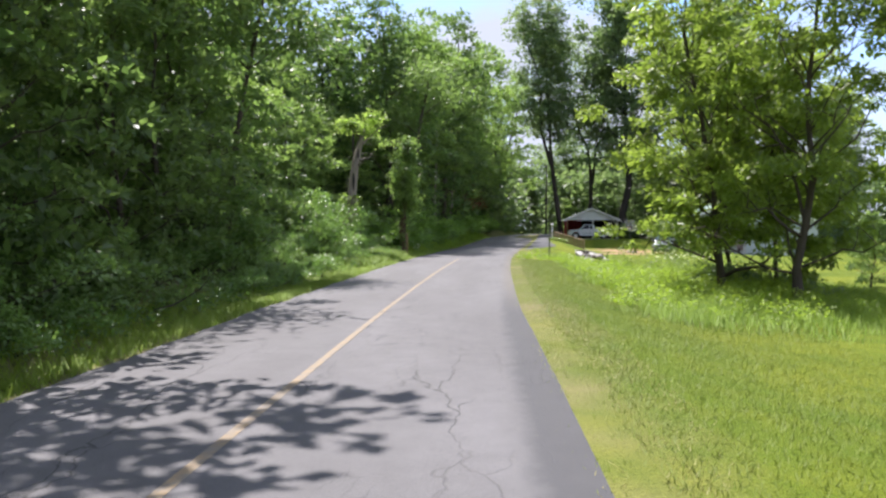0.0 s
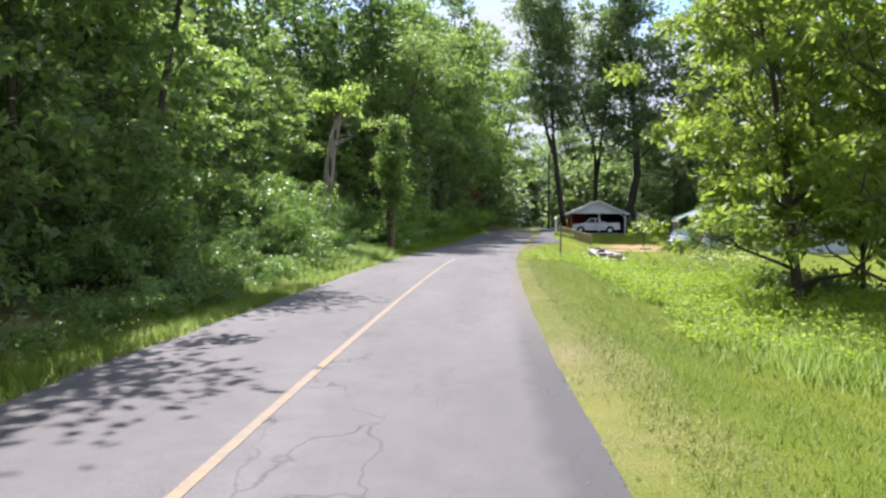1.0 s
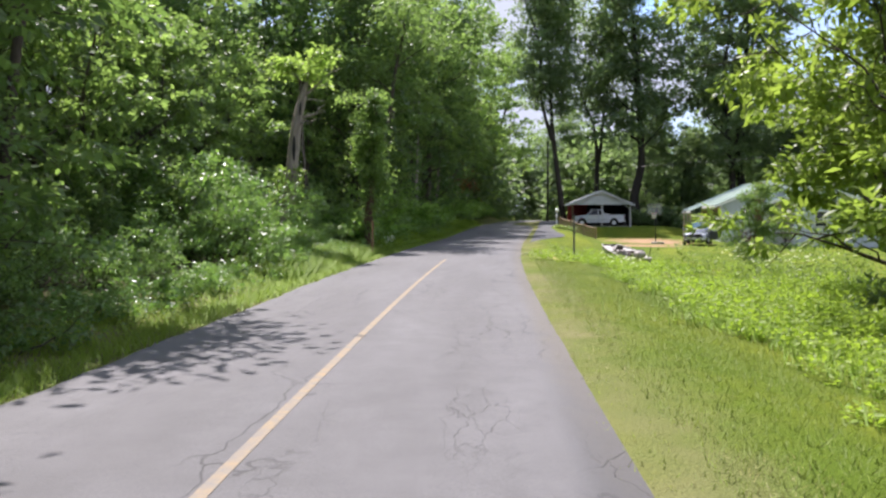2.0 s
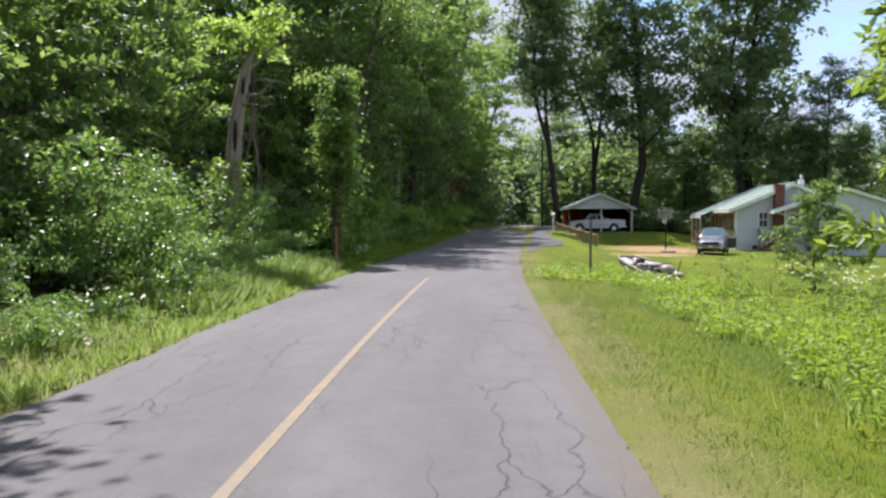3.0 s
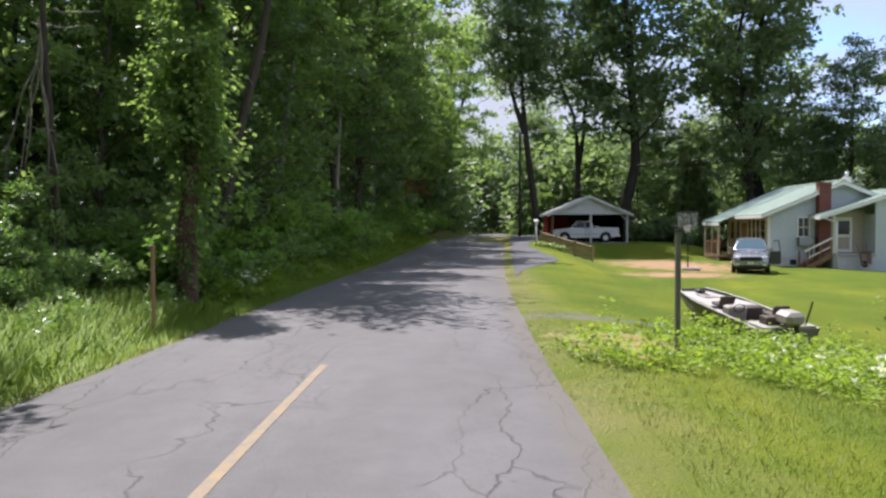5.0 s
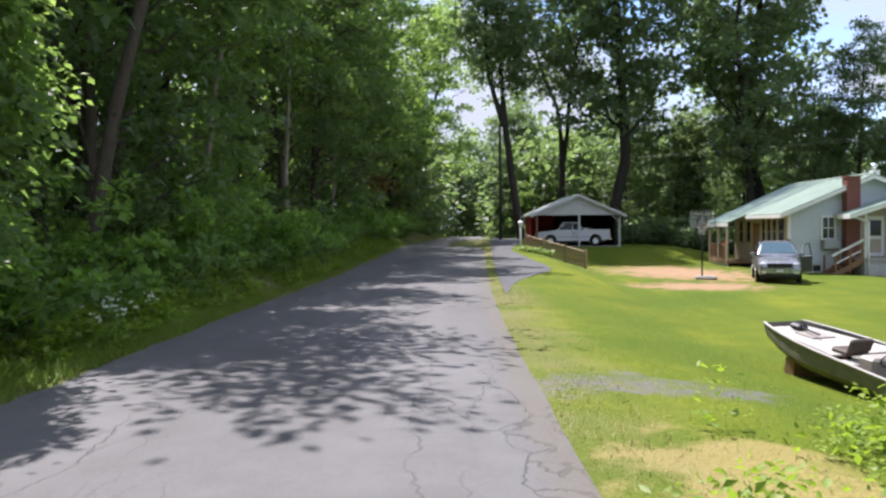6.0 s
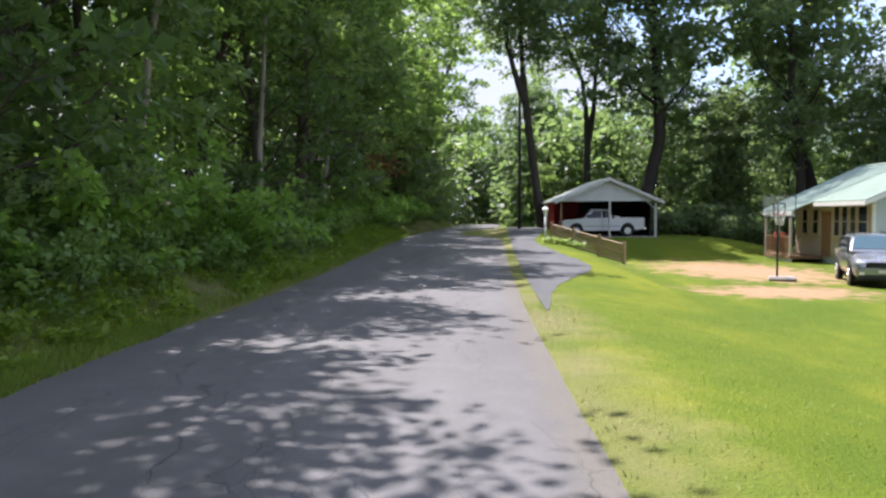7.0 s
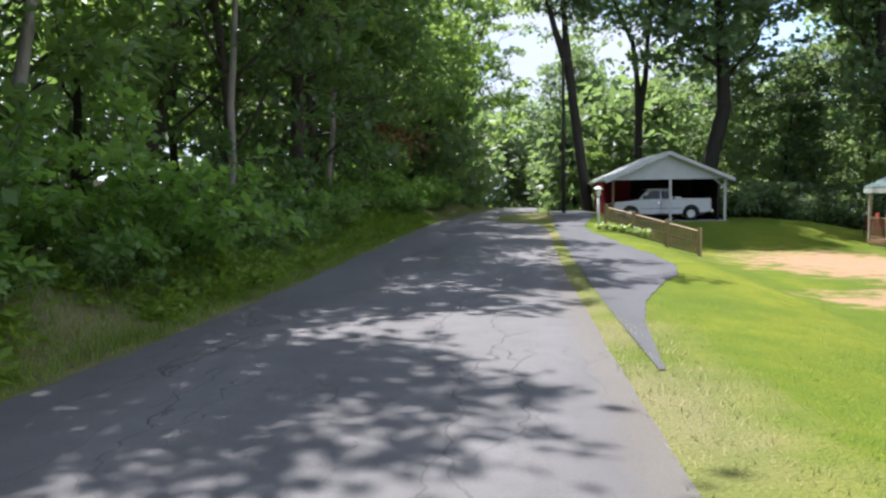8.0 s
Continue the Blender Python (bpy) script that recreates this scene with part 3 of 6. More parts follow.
def build_left_woods():
    tall = [make_tree(11 + i, h, b, r, tr, 34, 5200, 0.36, "oval", (rnd.uniform(0.3, 1.4), 0), clump=0.85, flat=0.62)
            for i, (h, b, r, tr) in enumerate(((17, 1.0, 4.0, 0.19), (19, 1.6, 4.4, 0.24), (16, 0.8, 3.8, 0.17), (20, 2.2, 4.6, 0.26)))]
    low = [make_tree(21 + i, h, b, r, tr, 26, 5200, 0.25, "oval", (rnd.uniform(0.0, 0.6), 0), clump=0.62, flat=0.65)
           for i, (h, b, r, tr) in enumerate(((8.5, 0.6, 2.7, 0.11), (9.5, 0.8, 3.0, 0.13), (7.5, 0.5, 2.5, 0.10)))]
    over = [make_tree(25 + i, h, b, r, tr, 32, 7600, 0.35, "oval", (lx, 0), clump=0.9, flat=0.6)
            for i, (h, b, r, tr, lx) in enumerate(((16, 3.0, 4.6, 0.2, 2.6), (18, 3.5, 4.8, 0.22, 3.2)))]
    back = [make_tree(31 + i, h, b, r, tr, 22, 2600, 0.48, "oval", clump=1.0, tubes=False)
            for i, (h, b, r, tr) in enumerate(((16, 0.8, 4.4, 0.2), (18, 1.2, 4.8, 0.24), (14, 0.6, 4.0, 0.2)))]
    firsts = {}
    # leaf colours hold the shade of near and inner trees, light of far ones
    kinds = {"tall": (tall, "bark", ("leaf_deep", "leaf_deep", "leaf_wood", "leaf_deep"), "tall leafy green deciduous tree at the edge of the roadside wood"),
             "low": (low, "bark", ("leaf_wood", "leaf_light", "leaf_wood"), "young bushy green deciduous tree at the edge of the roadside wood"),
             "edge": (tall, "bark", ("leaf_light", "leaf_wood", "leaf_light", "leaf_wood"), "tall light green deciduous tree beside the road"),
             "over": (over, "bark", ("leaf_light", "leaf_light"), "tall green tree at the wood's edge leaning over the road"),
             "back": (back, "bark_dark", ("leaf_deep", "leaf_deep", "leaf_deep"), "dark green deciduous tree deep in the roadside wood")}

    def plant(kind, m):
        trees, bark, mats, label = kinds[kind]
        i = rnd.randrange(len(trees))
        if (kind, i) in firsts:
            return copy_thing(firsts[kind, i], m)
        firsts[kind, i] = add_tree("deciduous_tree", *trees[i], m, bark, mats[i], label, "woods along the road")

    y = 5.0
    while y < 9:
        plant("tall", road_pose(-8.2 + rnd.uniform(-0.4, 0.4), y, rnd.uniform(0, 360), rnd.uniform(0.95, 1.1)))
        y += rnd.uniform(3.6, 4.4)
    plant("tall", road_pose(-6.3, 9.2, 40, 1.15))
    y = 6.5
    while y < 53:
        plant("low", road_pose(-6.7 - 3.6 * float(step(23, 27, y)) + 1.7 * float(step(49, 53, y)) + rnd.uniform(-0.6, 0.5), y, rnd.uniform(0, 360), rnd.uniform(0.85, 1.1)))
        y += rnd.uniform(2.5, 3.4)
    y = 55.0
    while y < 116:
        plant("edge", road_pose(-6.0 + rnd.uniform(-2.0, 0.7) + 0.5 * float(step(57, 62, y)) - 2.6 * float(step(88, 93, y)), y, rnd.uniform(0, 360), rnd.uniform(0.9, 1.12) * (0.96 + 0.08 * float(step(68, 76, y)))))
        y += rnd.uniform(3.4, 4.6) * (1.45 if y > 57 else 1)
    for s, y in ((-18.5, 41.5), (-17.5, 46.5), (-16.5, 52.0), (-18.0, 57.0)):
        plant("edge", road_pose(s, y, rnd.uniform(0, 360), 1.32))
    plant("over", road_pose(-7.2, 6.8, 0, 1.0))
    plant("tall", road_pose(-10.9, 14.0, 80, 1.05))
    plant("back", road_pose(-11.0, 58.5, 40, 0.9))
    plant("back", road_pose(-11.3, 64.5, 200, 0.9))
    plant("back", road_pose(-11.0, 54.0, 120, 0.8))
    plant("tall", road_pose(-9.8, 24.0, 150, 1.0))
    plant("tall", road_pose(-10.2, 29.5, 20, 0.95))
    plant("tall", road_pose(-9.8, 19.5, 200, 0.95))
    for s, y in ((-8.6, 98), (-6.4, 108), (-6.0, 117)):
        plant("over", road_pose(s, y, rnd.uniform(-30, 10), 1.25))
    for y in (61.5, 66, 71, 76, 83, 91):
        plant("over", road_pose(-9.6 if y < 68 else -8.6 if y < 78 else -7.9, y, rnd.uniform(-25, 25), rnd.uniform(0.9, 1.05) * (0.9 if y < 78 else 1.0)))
    y = -6.0
    while y < 125:
        deep = float(step(16, 20, y) * (1 - step(51, 55, y)))
        plant("back", road_pose(-12.3 - 1.8 * deep + rnd.uniform(-1.3, 1.3), y, rnd.uniform(0, 360), rnd.uniform(0.9, 1.15) * (1 - 0.12 * deep * (1 - float(step(33, 38, y))))))
        y += rnd.uniform(4.0, 5.4) * (2.1 if y > 54 else 1)



build_left_woods()


def shrub_meshes(seed, stems, reach, leaves, leaf, spread=0.26, slim=0.6):
    rng = np.random.default_rng(seed)
    wood = Wood()
    tips = []
    for j in range(stems):
        az, el = rng.uniform(0, 6.28), rng.uniform(0.5, 1.4)
        path = bent_path((rng.normal(0, 0.25), rng.normal(0, 0.25), -0.05), (math.cos(az) * math.cos(el), math.sin(az) * math.cos(el), math.sin(el)),
                         reach * rng.uniform(0.45, 1.1), 6, rng, 0.25, -0.25)
        wood.tube(path, 0.018, 0.004, 4)
        tips += [path[2], path[3], path[4], path[5]]
    tips = np.array(tips)
    big = spread * rng.uniform(0.7, 2.2, len(tips))
    p = rng.choice(len(tips), leaves, p=big ** 2 / np.sum(big ** 2))
    d = rng.normal(0, 1, (leaves, 3))
    d /= np.linalg.norm(d, axis=1)[:, None] + 1e-9
    d[:, 2] = np.where(d[:, 2] < -0.3, -d[:, 2], d[:, 2])
    c = tips[p] + d * (big[p] * rng.uniform(0.3, 1.1, leaves) ** 0.6)[:, None] * np.array((1, 1, 0.8))
    c[:, 2] = np.abs(c[:, 2])
    way = d * 0.8 + rng.normal(0, 0.5, (leaves, 3))
    way[:, 2] -= 0.35
    return wood.mesh("stem"), leaves_mesh("foliage", c, way, leaf, rng, slim, 0.35, d * 0.8 + np.array((0, 0, 0.6)))


def build_shrubs():
    """Undergrowth of several kinds along the wood, in uneven heaps."""
    small = [(shrub_meshes(60, 12, 1.4, 1500, 0.11, 0.17), "leaf_shrub"), (shrub_meshes(61, 14, 1.2, 1700, 0.09, 0.15), "leaf_wood"), (shrub_meshes(65, 9, 1.5, 1300, 0.12, 0.15), "leaf_shrub")]
    large = [(shrub_meshes(62, 13, 3.0, 3000, 0.155, 0.24), "leaf_wood"), (shrub_meshes(63, 15, 2.7, 3000, 0.14, 0.23), "leaf_shrub"), (shrub_meshes(64, 12, 3.1, 3000, 0.145, 0.23), "leaf_wood")]
    fine = [(shrub_meshes(72, 14, 2.9, 4400, 0.105, 0.22), "leaf_shrub"), (shrub_meshes(73, 16, 2.6, 4600, 0.095, 0.21), "leaf_shrub"), (shrub_meshes(74, 13, 3.0, 4400, 0.10, 0.21), "leaf_shrub")]
    broad = [(shrub_meshes(66, 11, 2.4, 1900, 0.18, 0.18, 0.75), "leaf_broad"), (shrub_meshes(67, 9, 1.9, 1500, 0.2, 0.16, 0.75), "leaf_light"), (shrub_meshes(68, 13, 2.8, 2200, 0.16, 0.18, 0.75), "leaf_broad")]
    firsts = {}
    own = random.Random(21)

    def put(kinds, s, y, big):
        k = own.randrange(3)
        i = kinds[k][0][0].name
        m = road_pose(s, y, own.uniform(0, 360), max(0.4, big), 0.05)
        if i in firsts:
            return copy_thing(firsts[i], m)
        ob = thing("shrub", m, "dense leafy green shrub at the foot of the wood", "shrub", "undergrowth along the wood")
        mesh_part("stem", kinds[k][0][0], "bark", ob)
        mesh_part("foliage", kinds[k][0][1], kinds[k][1], ob)
        firsts[i] = ob

    y = 2.0
    while y < 104:
        heap = 0.95 + 0.25 * math.sin(y * 0.55 + 0.6) + 0.15 * math.sin(y * 1.37 + 1)
        back = 0.15 if y > 52 else 0.0
        put(small, -4.4 - back - (1.7 if 39 < y < 48 else 0.6 if 34 < y < 51 else 0) + own.uniform(-0.5, 0.2), y + own.uniform(-0.6, 0.6), own.uniform(0.7, 1.15) * heap)
        if y > 46:
            put(broad, -4.9 + own.uniform(-0.5, 0.3), y + own.uniform(-0.9, 0.9), own.uniform(0.75, 1.2))
        put(fine if y < 47 else broad if own.random() < 0.6 else large, -6.0 - 0.8 * back + own.uniform(-0.6, 0.5), y + own.uniform(-0.8, 0.8), own.uniform(0.65, 0.95) * heap * (0.7 if 39 < y < 47 else 1))
        if 23 < y < 53:
            put(large, -7.9 + own.uniform(-0.5, 0.5), y + own.uniform(-0.8, 0.8), own.uniform(0.9, 1.2) * heap * (0.75 if y > 38 else 1))
        y += own.uniform(1.8, 2.4)
    for s, y, big in ((-6.5, 36.8, 1.35), (-6.8, 39.6, 1.3), (-7.6, 34.2, 1.4), (-6.5, 46.8, 0.75), (-6.7, 44.2, 0.8), (-5.9, 49.2, 0.75), (-6.9, 41.8, 0.75)):
        put(fine, s, y, big)


build_shrubs()


def build_background_trees():
    tall = [make_tree(80 + i, h, b, r, tr, 24, 11500, 0.43, "high", (lx, 0), clump=1.25, flat=0.92, leaf_slim=0.72, sprays=3)
            for i, (h, b, r, tr, lx) in enumerate(((25, 8.0, 4.9, 0.46, 1.0), (28, 6.0, 5.6, 0.36, -1.5), (20, 1.6, 5.4, 0.26, 0.5)))]
    places = ((18.6, 118, 2, 0.7, 130), (22.6, 97.0, 0, 1.2, 200), (25.6, 104, 2, 1.0, 10), (32.4, 94.5, 1, 1.08, 90), (28.2, 99.5, 2, 0.78, 70), (31.5, 101, 2, 0.8, 250), (23.2, 109, 2, 0.75, 160), (34.5, 97, 0, 1.05, 33),
              (39, 91, 1, 0.55, 150), (42, 93, 2, 0.75, 10), (36.6, 92.5, 2, 0.8, 300), (40, 99, 2, 0.8, 88), (45, 88, 0, 0.6, 240), (48, 95, 1, 0.6, 300), (53, 85, 2, 0.7, 50), (36.5, 104, 2, 1.0, 120), (57, 76, 1, 0.85, 0))
    firsts = {}
    for x, y, i, sc, turn in places:
        m = at(x, y, turn, sc)
        if i in firsts:
            copy_thing(firsts[i], m)
        else:
            firsts[i] = add_tree("tall_tree", *tall[i], m, "bark_dark", "leaf_far", "tall slender tree with a high open crown", "trees behind the yard")


build_background_trees()


def forked_tree(x, y, h0, r, bow, bare, stems):
    """A bare trunk that parts into leaning stems, each with an open crown."""
    t = thing("forked_tree", at(x, y), "tall dark forked tree with an open crown", "tree", "trees behind the yard")
    w = Wood()
    u = np.linspace(0, 1, 8)
    w.tube(np.stack((bow * u, 0.2 * np.sin(u * 3), -0.3 + (h0 + 0.6) * u), 1), r, r * 0.72, 9)
    mesh_part("trunk", w.mesh("trunk"), "bark_dark", t, smooth=True)
    for i, (lx, h, rad, leaves) in enumerate(stems):
        tr, cr = make_tree(200 + int(x * 7) + i, h, bare, rad, r * 0.62, 20, leaves + 4500, 0.36, "high", (lx, 0.4 * (-1) ** i), clump=1.15, flat=0.92, leaf_slim=0.72, sprays=3)
        for name, me, mat in (("stem", tr, "bark_dark"), ("crown", cr, "leaf_far")):
            mesh_part(name, me, mat, t, smooth=name == "stem").matrix_local = pose(bow, 0.0, h0)


def understory():
    """Young sunlit trees between the tall trunks beside the road."""
    kinds = [make_tree(150 + i, h, 0.5, r, 0.07, 16, 3000, 0.3, "oval", (0.2, 0), clump=0.65) for i, (h, r) in enumerate(((6.5, 2.3), (8.0, 2.6)))]
    firsts = {}
    for j, (x, y, sc) in enumerate(((16.0, 101, 0.7), (17.0, 107, 0.9), (18.4, 103, 0.5), (18.8, 113, 1.0), (5.6, 112, 0.9), (22.5, 114, 0.9))):
        m = at(x, y, 67 * j, sc)
        if j % 2 in firsts:
            copy_thing(firsts[j % 2], m)
        else:
            firsts[j % 2] = add_tree("young_wood_tree", *kinds[j % 2], m, "bark_dark", "leaf_wood", "young sunlit green tree below the tall trunks", "young trees behind the yard")


understory()
forked_tree(14.7, 96.0, 9.0, 0.34, -1.3, 3.0, ((-3.6, 19, 3.6, 3800), (1.0, 20, 3.4, 3600)))
forked_tree(19.3, 101.2, 7.6, 0.34, 0.0, 5.5, ((-6.5, 19, 3.6, 3000), (3.2, 20, 3.6, 3000)))


def far_woods():
    """The closed belt of wood round the place, too far to count."""
    rng = np.random.default_rng(5)
    cs, ways = [], []

    def clumped(x, y, h, n):
        z0 = float(height(x, y))
        k = 26
        a, q = rng.uniform(0, 6.28, k), rng.uniform(0, 1, k)
        r = 3.6 * np.sqrt(rng.uniform(0, 1, k)) * (0.55 + 0.6 * np.sin(np.pi * q) ** 0.7)
        mid = np.stack((x + r * np.cos(a), y + r * np.sin(a), z0 + q * h), 1)
        p = rng.integers(0, k, n)
        off = rng.normal(0, 1, (n, 3)) * np.array((1.0, 1.0, 0.7))
        c = mid[p] + off
        c[:, 2] = np.maximum(c[:, 2], z0 + 0.2)
        cs.append(c)
        ways.append(off + rng.normal(0, 0.6, (n, 3)) - np.array((0, 0, 0.3)))
    for y in np.arange(106, 170, 5.0):
        for s in (-7.5, 7.5):
            clumped(float(centre(y)) + s + rng.uniform(-0.8, 0.8), y, rng.uniform(7, 11), 900)
    for x in np.arange(2, 46, 4.0):
        clumped(x, 172 + rng.uniform(-2, 2), rng.uniform(13, 18), 1700)
    for y in np.arange(122, 190, 6.0):
        for s in (-9, -15):
            clumped(float(centre(y)) + s + rng.uniform(-1, 1), y, rng.uniform(15, 21), 700)
        for s in (9, 16, 25, 35, 46):
            clumped(float(centre(y)) + s + rng.uniform(-2, 2), y, rng.uniform(13, 19) if s < 20 else rng.uniform(10, 16), 420 if s < 20 else 300)
    for x in np.arange(-30, 70, 6.0):
        for y in (198, 206):
            clumped(x, y + rng.uniform(-2, 2), rng.uniform(15, 22), 600)
    for y in np.arange(-40, 122, 6.0):
        clumped(float(centre(y)) - 18 + rng.uniform(-1, 1), y, rng.uniform(13, 16), 800)
        clumped(float(centre(y)) - 26 + rng.uniform(-2, 2), y + 3, rng.uniform(12, 15), 250)
        clumped(70 + rng.uniform(-4, 4), y, rng.uniform(15, 21), 300)
    for y in np.arange(103, 124, 4.0):
        clumped(float(centre(y)) + 7.5 + rng.uniform(0, 2), y, rng.uniform(5, 9), 500)
        clumped(float(centre(y)) + 12 + rng.uniform(0, 2), y + 6, rng.uniform(8, 12), 500)
    for x in np.arange(28, 70, 5.0):
        clumped(x, 116 + rng.uniform(-3, 3), rng.uniform(9, 12), 1000)
    for x in np.arange(22, 30, 4.0):
        clumped(x, 121 + rng.uniform(-2, 2), rng.uniform(6, 9), 900)
    for x in np.arange(-20, 75, 6.0):
        clumped(x, -46 + rng.uniform(-3, 3), rng.uniform(15, 20), 250)
    c, w = np.concatenate(cs), np.concatenate(ways)
    ob = mesh_part("far_woods", leaves_mesh("far_woods", c, w, 0.85, rng, 0.75), "leaf_far")
    tagged(ob, "distant closed green wood around the place", "woods", kind="stuff")


far_woods()


def build_yard_trees():
    """Slender trees with long feathery leaves at the edge of the lawn."""
    tr = [make_tree(130 + i, h, b, r, t, 30, 15000, 0.25, "high", (lx, 0), leaf_slim=0.42, droop=0.5, clump=0.72)
          for i, (h, b, r, t, lx) in enumerate(((11, 1.6, 4.2, 0.15, -0.9), (9.5, 1.8, 3.2, 0.09, 0.5), (11.5, 1.5, 3.9, 0.15, 0.3), (8.5, 1.6, 2.8, 0.08, 0.2)))]
    for i, (x, y, turn) in enumerate(((9.6, 26.4, 0), (11.3, 30.7, 120), (10.4, 22.6, 40), (11.9, 27.6, 200))):
        add_tree("yard_tree", *tr[i], at(x, y, turn), "bark", "leaf_yellow", "slender bright green tree with feathery leaves on the lawn", "yard trees")
    small = make_tree(140, 4.3, 0.7, 1.6, 0.07, 20, 5200, 0.2, "oval", (0.2, 0), leaf_slim=0.45, clump=0.42)
    ob = add_tree("young_tree", *small, at(12.95, 42.4, 0, 0.74), "bark", "leaf_wood", "small young green tree standing alone on the lawn", "yard trees")
    copy_thing(ob, at(16.2, 29.2, 100, 0.85))


build_yard_trees()

# ---------------------------------------------------------------- buildings
plain("white_siding", (0.50, 0.55, 0.575), 0.55, vary=0.12)
plain("cream_siding", (0.45, 0.385, 0.31), 0.6, vary=0.12)
plain("white_paint", (0.78, 0.78, 0.76), 0.5, vary=0.1)
plain("carport_panel", (0.58, 0.60, 0.60), 0.5, vary=0.14, scale=1.6)
plain("weathered_white", (0.60, 0.60, 0.57), 0.6, vary=0.25, scale=2.5)
# near black stands for the shade in vents, hollows and the carport
plain("shade_black", (0.02, 0.02, 0.02), 0.9)
plain("red_wall", (0.42, 0.02, 0.03), 0.7)
plain("concrete", (0.42, 0.40, 0.37), 0.85, vary=0.25, bump=0.4)
plain("block_foundation", (0.55, 0.55, 0.54), 0.85, vary=0.2, bump=0.4)
plain("deck_wood", (0.27, 0.15, 0.08), 0.75, vary=0.35, scale=5)
plain("fence_wood", (0.42, 0.30, 0.19), 0.8, vary=0.35, scale=6)
plain("stake_wood", (0.36, 0.21, 0.11), 0.8, vary=0.25, scale=8)
plain("post_grey", (0.15, 0.15, 0.12), 0.7, vary=0.35, scale=4)
plain("black_metal", (0.025, 0.025, 0.027), 0.45, 0.4)
plain("grey_metal", (0.32, 0.33, 0.34), 0.4, 0.8)
plain("red_cloth", (0.42, 0.06, 0.035), 0.8)
plain("car_silver", (0.31, 0.325, 0.365), 0.25, 0.6, vary=0.06, bump=0.0, coat=0.8)
plain("car_white", (0.60, 0.62, 0.66), 0.3, 0.0, vary=0.08, bump=0.0, coat=0.7)
plain("rubber", (0.022, 0.022, 0.022), 0.85, vary=0.3, scale=9)
plain("rim_metal", (0.55, 0.56, 0.58), 0.35, 0.8)
plain("chrome", (0.7, 0.7, 0.72), 0.15, 1.0, vary=0.05)
plain("lamp_red", (0.4, 0.01, 0.01), 0.25, coat=0.6)
plain("lamp_clear", (0.75, 0.77, 0.8), 0.12, 0.2, vary=0.1, coat=1.0)
plain("boat_hull", (0.20, 0.19, 0.16), 0.55, vary=0.5, scale=4)
plain("boat_deck", (0.46, 0.44, 0.41), 0.7, vary=0.3, scale=3)
plain("boat_dark", (0.09, 0.065, 0.05), 0.7, vary=0.4, scale=5)
plain("vinyl_grey", (0.38, 0.34, 0.31), 0.55, vary=0.25)
plain("plate_plain", (0.6, 0.6, 0.62), 0.4)


def glass_dark():
    k = Nodes("glass_dark")
    k.done(k.surface((0.012, 0.018, 0.028), 0.06, spec=0.4))


glass_dark()
# blue base colour stands in for the sky mirrored in the windshield
plain("glass_sky", (0.07, 0.13, 0.17), 0.12, vary=0.1, bump=0.0, spec=0.4)


def clear_board():
    k = Nodes("clear_board")
    gl = k.surface((0.7, 0.75, 0.78), 0.1)
    tr = k.n.new("ShaderNodeBsdfTransparent")
    both = k.n.new("ShaderNodeMixShader")
    both.inputs[0].default_value = 0.86
    k.l.new(gl.outputs[0], both.inputs[1])
    k.l.new(tr.outputs[0], both.inputs[2])
    k.done(both)


clear_board()


def roof_metal():
    k = Nodes("roof_green")
    v = k.coords("Object")
    big, fine = k.noise(v, 0.8, 5, 0.6), k.noise(v, 30, 3)
    col = k.mix(k.ramp(big, ((0.3, 0.0), (0.7, 1.0))), (0.27, 0.36, 0.30), (0.35, 0.44, 0.37))
    k.done(k.surface(col, k.math("ADD", k.math("MULTIPLY", big, 0.2), 0.32), 0.25, k.bump(fine, 0.05, 0.003)))


roof_metal()


def brick_material():
    k = Nodes("chimney_brick")
    w = k.n.new("ShaderNodeTexBrick")
    v = k.coords("Object")
    turned = k.n.new("ShaderNodeMapping")
    turned.inputs["Rotation"].default_value = (radians(90), 0, 0)
    k.l.new(v, turned.inputs["Vector"])
    k.l.new(turned.outputs[0], w.inputs["Vector"])
    w.inputs["Color1"].default_value, w.inputs["Color2"].default_value = (0.24, 0.06, 0.04, 1), (0.16, 0.04, 0.03, 1)
    w.inputs["Mortar"].default_value = (0.22, 0.17, 0.14, 1)
    w.inputs["Scale"].default_value, w.inputs["Mortar Size"].default_value = 1.0, 0.008
    w.inputs["Brick Width"].default_value, w.inputs["Row Height"].default_value = 0.21, 0.075
    col = k.mix(k.math("MULTIPLY", k.noise(v, 2.5, 5), 0.5), w.outputs["Color"], (0.10, 0.03, 0.025))
    k.done(k.surface(col, 0.85, normal=k.bump(k.math("SUBTRACT", 1.0, w.outputs["Fac"]), 0.6, 0.01)))


brick_material()


def slab(bm, p, q, r, s, thick):
    """A sheet on four corners, pulled down by thick."""
    top = [bm.verts.new(v) for v in (p, q, r, s)]
    low = [bm.verts.new(Vector(v) - Vector((0, 0, thick))) for v in (p, q, r, s)]
    fs = [bm.faces.new(top), bm.faces.new(low[::-1])]
    for i in range(4):
        j = (i + 1) % 4
        fs.append(bm.faces.new((top[j], top[i], low[i], low[j])))
    bmesh.ops.recalc_face_normals(bm, faces=fs)
    return bm


